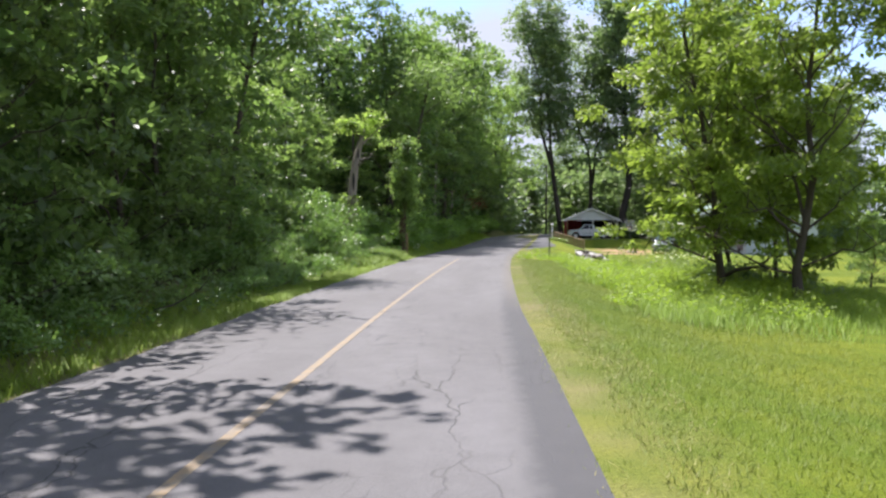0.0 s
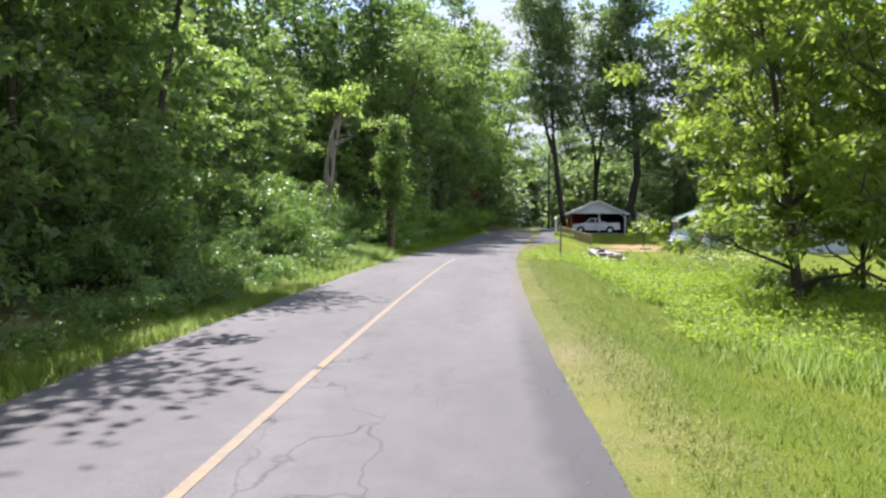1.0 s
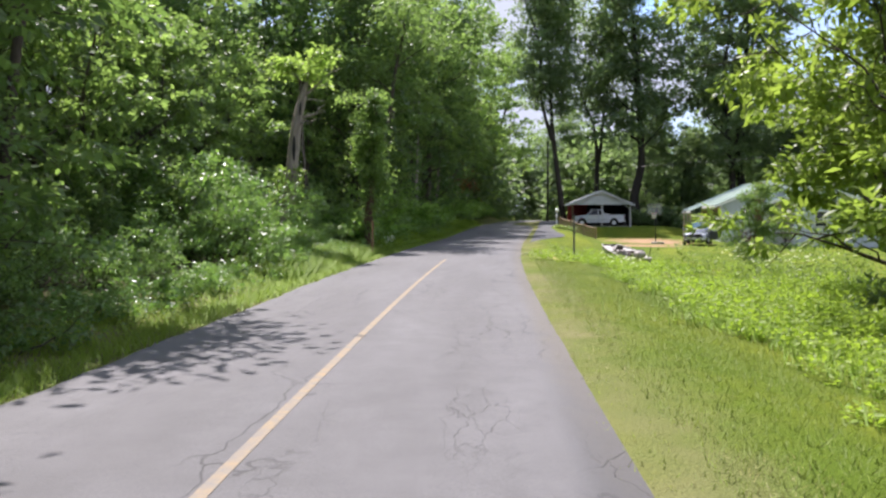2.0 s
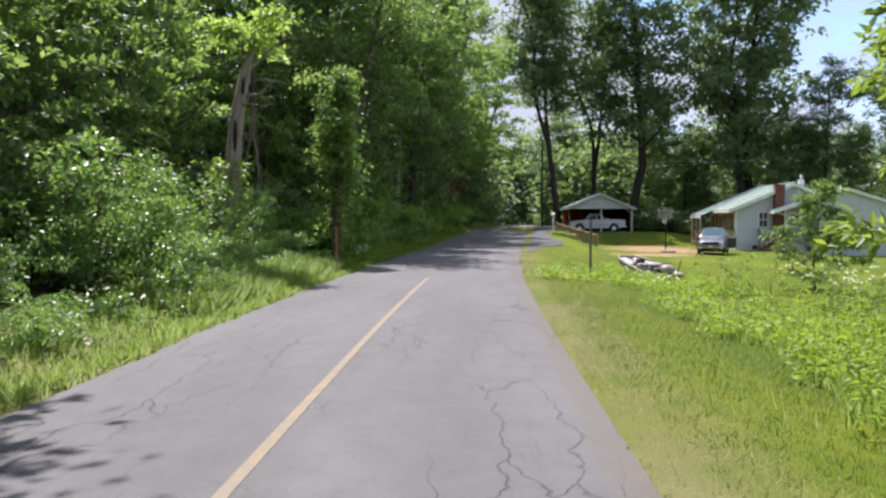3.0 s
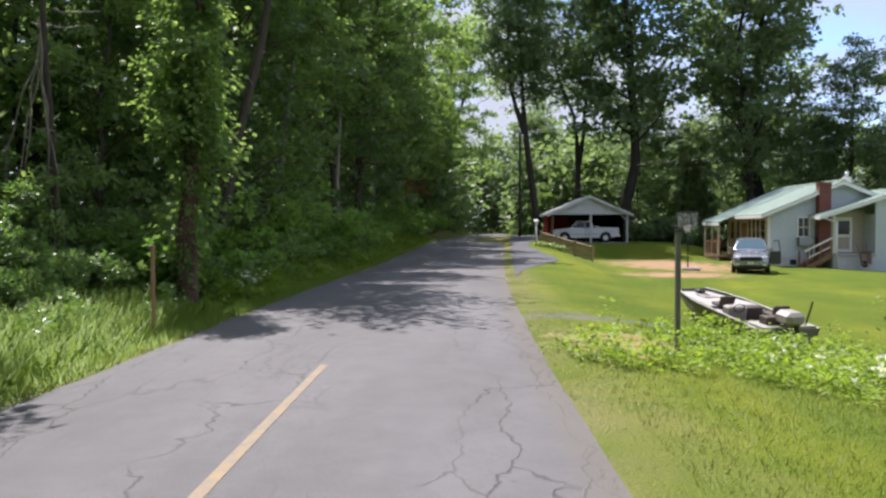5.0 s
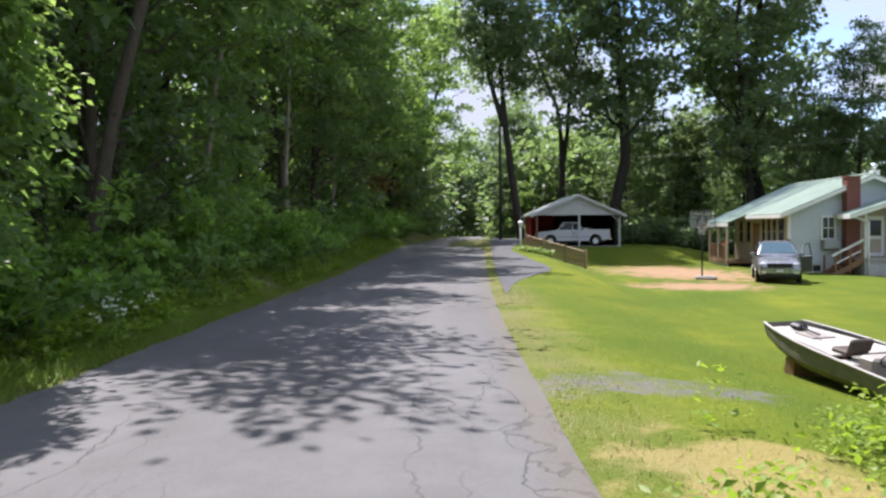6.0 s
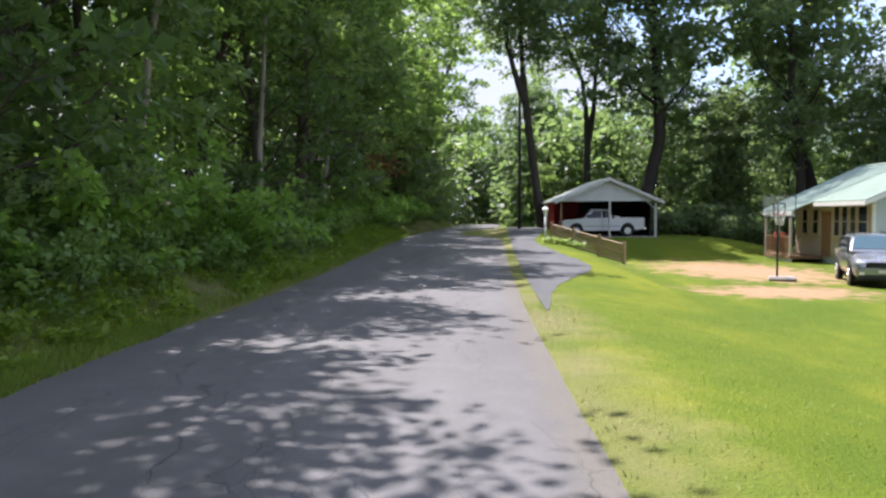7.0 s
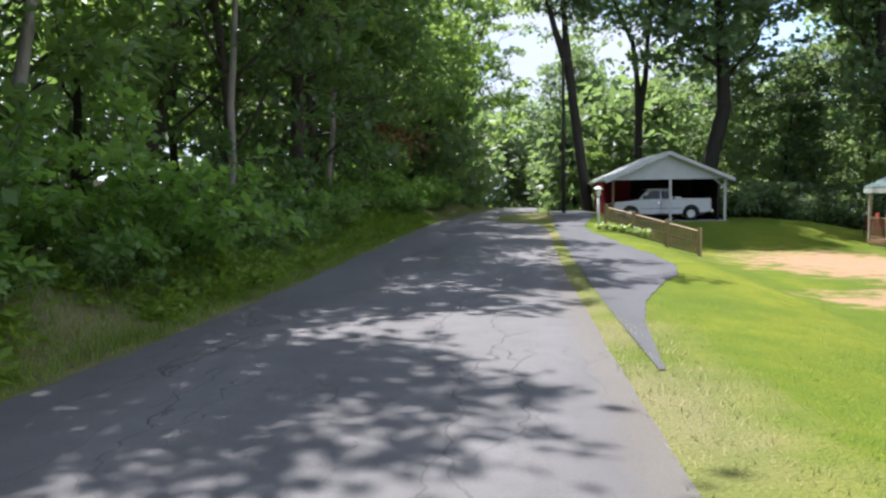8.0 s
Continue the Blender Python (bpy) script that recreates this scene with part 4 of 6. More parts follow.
def roof_plane(parent, p, q, r, s, ribs, name="roof"):
    """A metal roof plane: eave p-q, top s-r, with standing ribs that run up it."""
    bm = bmesh.new()
    slab(bm, p, q, r, s, 0.06)
    roof = part(name, bm, "roof_green", parent)
    p, q, r, s = (Vector(v) for v in (p, q, r, s))
    nrm = (q - p).cross(s - p).normalized()
    nrm = nrm if nrm.z > 0 else -nrm
    bm = bmesh.new()
    for i in range(ribs + 1):
        u = i / ribs
        a, b = p.lerp(q, u), s.lerp(r, u)
        rod(bm, a + nrm * 0.004, b + nrm * 0.004, 0.022, sides=4)
    part("rib", bm, "roof_green", roof)
    return roof


def window_unit(parent, m, w, h, name="window", bars=1, trim="white_paint", across=True):
    """A window: frame, pane and a sash bar. Local x across, z up, its face towards -y."""
    win = new(name)
    win.parent, win.matrix_local = parent, m
    bm = bmesh.new()
    t = 0.07
    box(bm, -w / 2 - t, w / 2 + t, -0.05, 0.03, h, h + t)
    box(bm, -w / 2 - t - 0.02, w / 2 + t + 0.02, -0.09, 0.03, -t, 0)
    box(bm, -w / 2 - t, -w / 2, -0.05, 0.03, 0, h)
    box(bm, w / 2, w / 2 + t, -0.05, 0.03, 0, h)
    part("window_frame", bm, trim, win)
    bm = bmesh.new()
    box(bm, -w / 2, w / 2, -0.012, 0.02, 0, h)
    part("pane", bm, "glass_dark", win)
    bm = bmesh.new()
    if across:
        box(bm, -w / 2, w / 2, -0.035, -0.013, h / 2 - 0.02, h / 2 + 0.02)
    for i in range(1, bars):
        x = -w / 2 + w * i / bars
        box(bm, x - 0.015, x + 0.015, -0.034, -0.013, 0, h)
    if len(bm.verts):
        part("sash_bar", bm, trim, win)
    else:
        bm.free()
    return win


def clap_boards(parent, outline_at, z0, z1, pitch, material, m):
    """Lapped boards, one object each; outline_at(z) gives the span (a, b) along local x. Their face looks to -y."""
    z = z0
    while z < z1 - 0.02:
        top = min(z + pitch, z1)
        (a0, b0), (a1, b1) = outline_at(z), outline_at(top)
        if b0 - a0 > 0.1:
            bm = bmesh.new()
            c = [(a0, -0.03, z), (b0, -0.03, z), (b1, -0.008, top), (a1, -0.008, top), (a0, 0.02, z), (b0, 0.02, z), (b1, 0.02, top), (a1, 0.02, top)]
            if b1 - a1 < 0.02:
                c[2] = c[3] = ((a1 + b1) / 2, -0.008, top)
                c[6] = c[7] = ((a1 + b1) / 2, 0.02, top)
            vs = [bm.verts.new(p) for p in c]
            for f in ((0, 1, 2, 3), (1, 0, 4, 5), (1, 5, 6, 2), (4, 0, 3, 7), (5, 4, 7, 6)):
                bm.faces.new([vs[i] for i in f])
            bmesh.ops.recalc_face_normals(bm, faces=bm.faces)
            ob = part("board", bm, material, parent)
            ob.matrix_local = m
        z = top


def build_house():
    z0 = -0.65
    h = thing("house", pose(22.9, 72.8, z0, 0, 0, -8.5), "single-storey pale house with a light green metal roof and brick chimney", "house")
    W, L, E, P = 7.6, 7.7, 3.05, 4.65

    def gable(z):
        if z <= E:
            return 0.0, W
        q = (z - E) / (P - E) * W / 2
        return q, W - q
    bm = bmesh.new()
    prism(bm, ((0.03, -0.3), (W - 0.03, -0.3), (W - 0.03, E), (W / 2, P - 0.02), (0.03, E)), 0.03, L, "y")
    wall = part("wall", bm, "white_siding", h, "pale siding wall")
    clap_boards(wall, gable, 0.55, P, 0.2, "white_siding", pose(0, 0, 0))
    bm = boxed(-0.02, W, -0.015, 0.05, -0.3, 0.55)
    part("foundation", bm, "block_foundation", h, "whitewashed block foundation")
    for x in (1.15, 2.05):
        part("vent", boxed(x, x + 0.35, -0.03, 0.0, 0.12, 0.4), "shade_black", h)
    bm = boxed(-0.03, 0.028, 0.0, L, 0.4, E)
    part("front_wall", bm, "cream_siding", h, "cream painted front wall")
    part("corner_board", boxed(-0.06, 0.07, -0.05, 0.06, 0.5, E), "white_paint", h)
    # roof planes
    k = (P - E) / (W / 2)
    ov = 0.55
    roof_plane(h, (-ov, -0.45, E - k * ov + 0.1), (-ov, 4.4, E - k * ov + 0.1), (W / 2, 4.4, P + 0.1), (W / 2, -0.45, P + 0.1), 12)
    far = 1.5
    roof_plane(h, (-far, 4.4, E - k * far + 0.12), (-far, L + 0.5, E - k * far + 0.12), (W / 2, L + 1.7, P + 0.12), (W / 2, 4.4, P + 0.12), 20)
    roof_plane(h, (W + ov, -0.45, E - k * ov + 0.1), (W + ov, L + 0.5, E - k * ov + 0.1), (W / 2, L + 1.7, P + 0.1), (W / 2, -0.45, P + 0.1), 30)
    bm = bmesh.new()
    rod(bm, (W / 2, -0.5, P + 0.12), (W / 2, L + 1.7, P + 0.12), 0.07, sides=6)
    part("ridge_cap", bm, "roof_green", h)
    # white rake and eave boards
    for x in (-ov, W + ov):
        bm = bmesh.new()
        za = E - k * ov + 0.06
        c = [(x, -0.48, za), (W / 2, -0.48, P + 0.06), (W / 2, -0.48, P - 0.12), (x, -0.48, za - 0.18)]
        vs = [bm.verts.new(p) for p in c] + [bm.verts.new((a, -0.44, b)) for a, _, b in c]
        for f in ((0, 1, 2, 3), (7, 6, 5, 4), (0, 4, 5, 1), (3, 2, 6, 7), (0, 3, 7, 4), (1, 5, 6, 2)):
            bm.faces.new([vs[i] for i in f])
        bmesh.ops.recalc_face_normals(bm, faces=bm.faces)
        part("rake_board", bm, "white_paint", h)
    part("eave_board", boxed(-ov - 0.03, -ov + 0.02, -0.45, 4.4, E - k * ov - 0.12, E - k * ov + 0.05), "white_paint", h)
    part("eave_board", boxed(-far - 0.03, -far + 0.02, 4.4, L + 0.5, E - k * far - 0.12, E - k * far + 0.06), "white_paint", h)
    part("soffit", boxed(-ov, 0.0, -0.4, 4.4, E - k * ov - 0.06, E - k * ov - 0.03), "cream_siding", h)
    # windows of the gable end and the front
    window_unit(h, pose(1.85, -0.04, 1.7), 0.55, 1.0, bars=2)
    ac = boxed(1.5, 2.25, -0.45, -0.03, 1.17, 1.65, bevel=0.02)
    part("air_conditioner", ac, "grey_metal", h, "boxy grey window air conditioner")
    for y, w, hh in ((0.75, 0.75, 1.25), (1.6, 0.5, 1.25), (2.35, 0.5, 1.25), (3.1, 0.5, 1.25)):
        window_unit(h, pose(-0.04, y, 1.4, 0, 0, -90), w, hh, trim="cream_siding")
    door = boxed(-0.07, -0.03, 3.75, 4.65, 0.45, 2.45)
    part("front_door", door, "deck_wood", h, "brown front door")
    for y in (5.3, 6.5):
        window_unit(h, pose(-0.04, y, 1.45, 0, 0, -90), 0.6, 1.1, trim="cream_siding")
    # porch along the far half of the front
    bm = boxed(-1.5, -0.03, 4.6, L + 0.2, 0.28, 0.42)
    part("porch_floor", bm, "deck_wood", h)
    part("porch_skirt", boxed(-1.46, -1.40, 4.6, L + 0.2, -0.3, 0.28), "block_foundation", h)
    for y in (4.7, 6.2, L + 0.1):
        part("porch_post", boxed(-1.48, -1.38, y - 0.05, y + 0.05, 0.42, E - k * far - 0.05), "cream_siding", h)
    for y0, y1 in ((4.75, 6.15), (6.25, L + 0.05)):
        rail = part("porch_railing", boxed(-1.46, -1.40, y0, y1, 1.25, 1.32), "deck_wood", h)
        part("bottom_rail", boxed(-1.45, -1.41, y0, y1, 0.5, 0.56), "deck_wood", rail)
        n = int((y1 - y0) / 0.14)
        for i in range(n):
            y = y0 + (i + 0.5) * (y1 - y0) / n
            part("baluster", boxed(-1.445, -1.415, y - 0.02, y + 0.02, 0.56, 1.25), "deck_wood", rail)
    # brick chimney on the gable end
    ch = part("chimney", boxed(2.5, 3.12, -0.55, -0.04, -0.3, 4.58), "chimney_brick", h, "red brick chimney")
    part("chimney_cap", boxed(2.46, 3.16, -0.59, 0.0, 4.58, 4.66), "chimney_brick", ch)
    st = part("vent_stack", boxed(4.75, 5.1, 1.6, 1.95, P - 0.65, P + 0.42), "white_paint", h, "white roof vent with a metal cap")
    bm = bmesh.new()
    bmesh.ops.create_uvsphere(bm, u_segments=12, v_segments=8, radius=0.14, matrix=Matrix.Translation((4.92, 1.78, P + 0.64)))
    rod(bm, (4.92, 1.78, P + 0.4), (4.92, 1.78, P + 0.56), 0.08)
    part("vent_cap", bm, "chrome", st, smooth=True)
    # side wing with its own low gable
    x0, x1, xr, y0, y1, ze, zp = 2.1, 11.5, 6.8, -1.75, 3.0, 2.82, 4.35
    roof_plane(h, (x0, y0, ze), (x0, y1, ze), (xr, y1, zp), (xr, y0, zp), 12, "wing_roof")
    roof_plane(h, (x1, y0, ze), (x1, y1, ze), (xr, y1, zp), (xr, y0, zp), 12, "wing_roof")
    for x in (x0, x1):
        bm = bmesh.new()
        c = [(x, y0 - 0.03, ze - 0.02), (xr, y0 - 0.03, zp - 0.02), (xr, y0 - 0.03, zp - 0.2), (x, y0 - 0.03, ze - 0.2)]
        vs = [bm.verts.new(p) for p in c] + [bm.verts.new((a, y0 + 0.02, b)) for a, _, b in c]
        for f in ((0, 1, 2, 3), (7, 6, 5, 4), (0, 4, 5, 1), (3, 2, 6, 7), (0, 3, 7, 4), (1, 5, 6, 2)):
            bm.faces.new([vs[i] for i in f])
        bmesh.ops.recalc_face_normals(bm, faces=bm.faces)
        part("wing_rake_board", bm, "white_paint", h)
    part("wing_eave_board", boxed(x0 - 0.04, x0 + 0.01, y0, -0.5, ze - 0.2, ze + 0.0), "white_paint", h)
    part("entry_floor", boxed(2.8, 5.0, -1.6, -0.02, 0.62, 0.8), "concrete", h)
    part("entry_base", boxed(2.85, 5.0, -1.55, -0.02, -0.3, 0.62), "block_foundation", h)
    part("wing_wall", boxed(5.0, 11.1, -1.55, 3.0, -0.3, ze + 0.1), "white_siding", h)
    bm = bmesh.new()
    prism(bm, ((5.0, ze + 0.1), (11.1, ze + 0.1), (6.8, zp - 0.16), (5.0, zp - 0.74)), -1.55, -1.45, "y")
    part("wing_gable", bm, "white_siding", h)
    part("entry_wall", boxed(3.2, 5.0, -0.26, -0.21, 0.8, ze + 0.3), "cream_siding", h)
    ed = part("entry_door", boxed(3.45, 4.35, -0.32, -0.262, 0.82, 2.75), "white_paint", h, "white entry door with a glazed upper half")
    part("door_glass", boxed(3.6, 4.2, -0.335, -0.321, 1.8, 2.55), "glass_dark", ed)
    part("door_panel", boxed(3.6, 4.2, -0.338, -0.321, 1.0, 1.65), "cream_siding", ed)
    part("entry_post", boxed(2.84, 2.93, -1.56, -1.47, 0.8, ze + 0.02), "white_paint", h)
    bm = bmesh.new()
    rod(bm, (2.98, -1.64, -0.2), (2.98, -1.64, ze - 0.35), 0.04)
    rod(bm, (2.98, -1.64, ze - 0.35), (2.3, -1.6, ze - 0.12), 0.04)
    part("downpipe", bm, "white_paint", h, smooth=True)
    window_unit(h, pose(6.9, -1.58, 1.3), 0.8, 1.1)
    # wooden steps up to the entry, rising from the lawn
    for i in range(5):
        x = 2.82 - (5 - i) * 0.27
        part("step", boxed(x, x + 0.3, -1.45, -0.35, 0.0 + i * 0.16, 0.05 + i * 0.16 + 0.0), "deck_wood", h)
    for y in (-1.48, -0.32):
        bm = bmesh.new()
        slab(bm, (1.45, y - 0.03, 0.1), (1.45, y + 0.03, 0.1), (2.82, y + 0.03, 0.85), (2.82, y - 0.03, 0.85), 0.28)
        part("stringer", bm, "deck_wood", h)
        for x, z in ((1.55, 0.05), (2.2, 0.4), (2.75, 0.75)):
            part("stair_post", boxed(x - 0.04, x + 0.04, y - 0.04, y + 0.04, z - 0.3, z + 0.85), "deck_wood", h)
    bm = bmesh.new()
    slab(bm, (1.4, -1.54, 0.95), (1.4, -1.42, 0.95), (2.9, -1.42, 1.72), (2.9, -1.54, 1.72), 0.09)
    part("handrail", bm, "white_paint", h, "white painted handrail")
    bm = bmesh.new()
    slab(bm, (1.5, -1.50, 0.55), (1.5, -1.46, 0.55), (2.8, -1.46, 1.22), (2.8, -1.50, 1.22), 0.07)
    part("mid_rail", bm, "white_paint", h)
    return h


build_house()

# a pair of red chairs on the porch
def porch_chair(m):
    ob = thing("porch_chair", m, "red porch chair standing on the wooden porch", "chair", "porch chairs")
    part("seat", boxed(-0.27, 0.27, -0.25, 0.25, 0.4, 0.46, bevel=0.01), "red_cloth", ob)
    part("backrest", boxed(-0.27, 0.27, 0.22, 0.28, 0.46, 1.0, bevel=0.01), "red_cloth", ob)
    for x in (-0.24, 0.24):
        part("armrest", boxed(x - 0.03, x + 0.03, -0.25, 0.25, 0.62, 0.66), "red_cloth", ob)
        for y in (-0.22, 0.22):
            part("leg", boxed(x - 0.02, x + 0.02, y - 0.02, y + 0.02, 0.0, 0.62), "black_metal", ob)
    return ob


HOUSE = pose(22.9, 72.8, -0.65, 0, 0, -8.5)
chair = porch_chair(HOUSE @ pose(-0.6, 8.4, 0.42, 0, 0, -80))
copy_thing(chair, HOUSE @ pose(-0.6, 9.6, 0.42, 0, 0, -100))


def build_wheelbarrow():
    """A barrow stood on its nose against the wall of the wing."""
    b = thing("wheelbarrow", HOUSE @ pose(4.25, -2.05, 0.08, 0, 0, 14), "faded pinkish wheelbarrow tipped up against the house wall", "wheelbarrow")
    bm = bmesh.new()
    low = [bm.verts.new(p) for p in ((-0.16, 0.06, 0.22), (0.16, 0.06, 0.22), (0.2, 0.12, 0.72), (-0.2, 0.12, 0.72))]
    rim = [bm.verts.new(p) for p in ((-0.26, -0.2, 0.14), (0.26, -0.2, 0.14), (0.32, -0.12, 0.86), (-0.32, -0.12, 0.86))]
    bm.faces.new(low)
    for i in range(4):
        bm.faces.new((low[i], rim[i], rim[(i + 1) % 4], low[(i + 1) % 4]))
    bmesh.ops.recalc_face_normals(bm, faces=bm.faces)
    part("tray", bm, "barrow_paint", b).modifiers.new("thick", "SOLIDIFY").thickness = 0.012
    for x in (-0.2, 0.2):
        bm = bmesh.new()
        rod(bm, (x * 0.5, 0.1, 0.1), (x, 0.16, 0.8), 0.022, sides=6)
        rod(bm, (x, 0.16, 0.8), (x * 1.5, 0.3, 1.22), 0.02, sides=6)
        part("handle", bm, "deck_wood", b)
    bm = bmesh.new()
    rod(bm, (-0.04, 0.0, 0.17), (0.04, 0.0, 0.17), 0.17, sides=16)
    part("wheel", bm, "rubber", b)


plain("barrow_paint", (0.30, 0.22, 0.20), 0.6, vary=0.3)
build_wheelbarrow()


def build_carport():
    c = thing("carport", pose(17.1, 89.0, 0.30, 0, 0, -6), "open white gabled carport on posts with a dark red inside wall", "carport")
    half, E, P, D = 2.85, 2.22, 3.5, 6.5
    part("floor_slab", boxed(-half - 0.1, half + 0.15, -0.05, D, -0.35, 0.06), "concrete", c)
    for x in (-half + 0.05, 0.1, half):
        part("post", boxed(x - 0.06, x + 0.06, 0.0, 0.12, 0.06, E), "weathered_white" if x > -1 else "deck_wood", c)
    part("beam", boxed(-half, half + 0.06, -0.02, 0.14, E - 0.02, E + 0.12), "carport_panel", c)
    bm = bmesh.new()
    rod(bm, (half - 0.55, 0.06, E), (half, 0.06, E - 0.5), 0.045, sides=4)
    part("brace", bm, "weathered_white", c)
    # gable of upright boards, each its own piece
    n = 22
    gab = part("gable", prism(bmesh.new(), ((-half - 0.2, E + 0.1), (half + 0.25, E + 0.1), (0.02, P - 0.06)), 0.02, 0.06, "y"), "carport_panel", c)
    for i in range(n):
        a, b = -half - 0.1 + i * (2 * half + 0.25) / n, -half - 0.1 + (i + 1) * (2 * half + 0.25) / n - 0.015
        za, zb = (E + 0.1 + (P - E - 0.18) * max(0.0, 1 - abs(x) / (half + 0.25)) for x in (a, b))
        vs = [(a, E + 0.06), (b, E + 0.06), (b, zb + 0.03), (a, za + 0.03)]
        part("board", prism(bmesh.new(), vs, -0.012, 0.018, "y"), "carport_panel", gab)
    slope = (P - E) / (half + 0.1)
    for sgn in (-1, 1):
        e = half + 0.4
        ze = P - slope * e
        bm = bmesh.new()
        slab(bm, (sgn * e, -0.35, ze + 0.12), (sgn * e, D + 0.2, ze + 0.12), (0, D + 0.2, P + 0.12), (0, -0.35, P + 0.12), 0.08)
        part("roof", bm, "carport_panel", c)
        bm = bmesh.new()
        p = [(sgn * e, -0.38, ze + 0.1), (0, -0.38, P + 0.1), (0, -0.38, P - 0.06), (sgn * e, -0.38, ze - 0.06)]
        vs = [bm.verts.new(q) for q in p] + [bm.verts.new((q[0], -0.34, q[2])) for q in p]
        for f in ((0, 1, 2, 3), (7, 6, 5, 4), (0, 4, 5, 1), (3, 2, 6, 7), (0, 3, 7, 4), (1, 5, 6, 2)):
            bm.faces.new([vs[i] for i in f])
        bmesh.ops.recalc_face_normals(bm, faces=bm.faces)
        part("rake_board", bm, "weathered_white", c)
    # inside walls and ceiling near black, their colour holding the carport's shade
    part("back_wall", boxed(-half, half, D - 0.12, D, 0.06, E + 0.1), "shade_black", c, "back wall, near black for the shade inside")
    # left part kept bright red, as if daylight fell on it
    part("red_panel", boxed(-half + 0.1, -half + 2.1, D - 0.16, D - 0.12, 0.06, E + 0.08), "red_wall", c, "red left part of the back wall, bright as if daylit")
    part("side_wall", boxed(half - 0.05, half + 0.05, 1.2, D, 0.06, E + 0.1), "shade_black", c)
    part("side_wall", boxed(-half, -half + 0.1, 3.2, D, 0.06, E + 0.1), "red_wall", c)
    part("ceiling_panel", boxed(-half, half, 0.15, D - 0.13, E + 0.1, E + 0.14), "shade_black", c)


build_carport()


# ---------------------------------------------------------------- vehicles
def arch(cx, r, z, n=9):
    """Points of a wheel arch, from rear to front."""
    return [(cx + r * math.cos(a), z + r * math.sin(a)) for a in np.linspace(0, math.pi, n)]


def wheel(parent, x, y, r, w, rim="rim_metal"):
    ob = new("wheel")
    ob.parent, ob.matrix_local = parent, pose(x, y, r)
    bm = bmesh.new()
    for a, b, ra, rb in ((-w / 2, -w / 2 + 0.04, r - 0.035, r), (-w / 2 + 0.04, w / 2 - 0.04, r, r), (w / 2 - 0.04, w / 2, r, r - 0.035)):
        rod(bm, (0, a, 0), (0, b, 0), ra, rb, sides=24)
    part("tyre", bm, "rubber", ob, smooth=False)
    bm = bmesh.new()
    for s in (-1, 1):
        rod(bm, (0, s * (w / 2 - 0.02), 0), (0, s * (w / 2 + 0.012), 0), r * 0.62, r * 0.58, sides=20)
        rod(bm, (0, s * (w / 2), 0), (0, s * (w / 2 + 0.03), 0), r * 0.16, r * 0.12, sides=10)
    part("rim", bm, rim, ob)


def tapered(parent, name, low, high, w0, w1, z_low, z_high, material, bevel=0.05):
    """A cabin: side lines low (x0, x1) and high (x0, x1), widths w0 and w1."""
    bm = bmesh.new()
    vs = [bm.verts.new(p) for p in ((low[0], -w0, z_low), (low[1], -w0, z_low), (low[1], w0, z_low), (low[0], w0, z_low),
                                    (high[0], -w1, z_high), (high[1], -w1, z_high), (high[1], w1, z_high), (high[0], w1, z_high))]
    for f in ((3, 2, 1, 0), (4, 5, 6, 7), (0, 1, 5, 4), (1, 2, 6, 5), (2, 3, 7, 6), (3, 0, 4, 7)):
        bm.faces.new([vs[i] for i in f])
    bmesh.ops.bevel(bm, geom=list(bm.edges), offset=bevel, segments=3, affect="EDGES", profile=0.6)
    return part(name, bm, material, parent, smooth=True)


def pane(parent, name, pts, off, material="glass_dark"):
    """A thin pane on four points, pushed out by off."""
    pts = [Vector(p) for p in pts]
    n = (pts[1] - pts[0]).cross(pts[3] - pts[0]).normalized()
    if n.dot(Vector(off)) < 0:
        n = -n
    bm = bmesh.new()
    a = [bm.verts.new(p + n * 0.012) for p in pts]
    b = [bm.verts.new(p - n * 0.01) for p in pts]
    fs = [bm.faces.new(a), bm.faces.new(b[::-1])]
    for i in range(4):
        j = (i + 1) % 4
        fs.append(bm.faces.new((a[j], a[i], b[i], b[j])))
    bmesh.ops.recalc_face_normals(bm, faces=fs)
    return part(name, bm, material, parent)


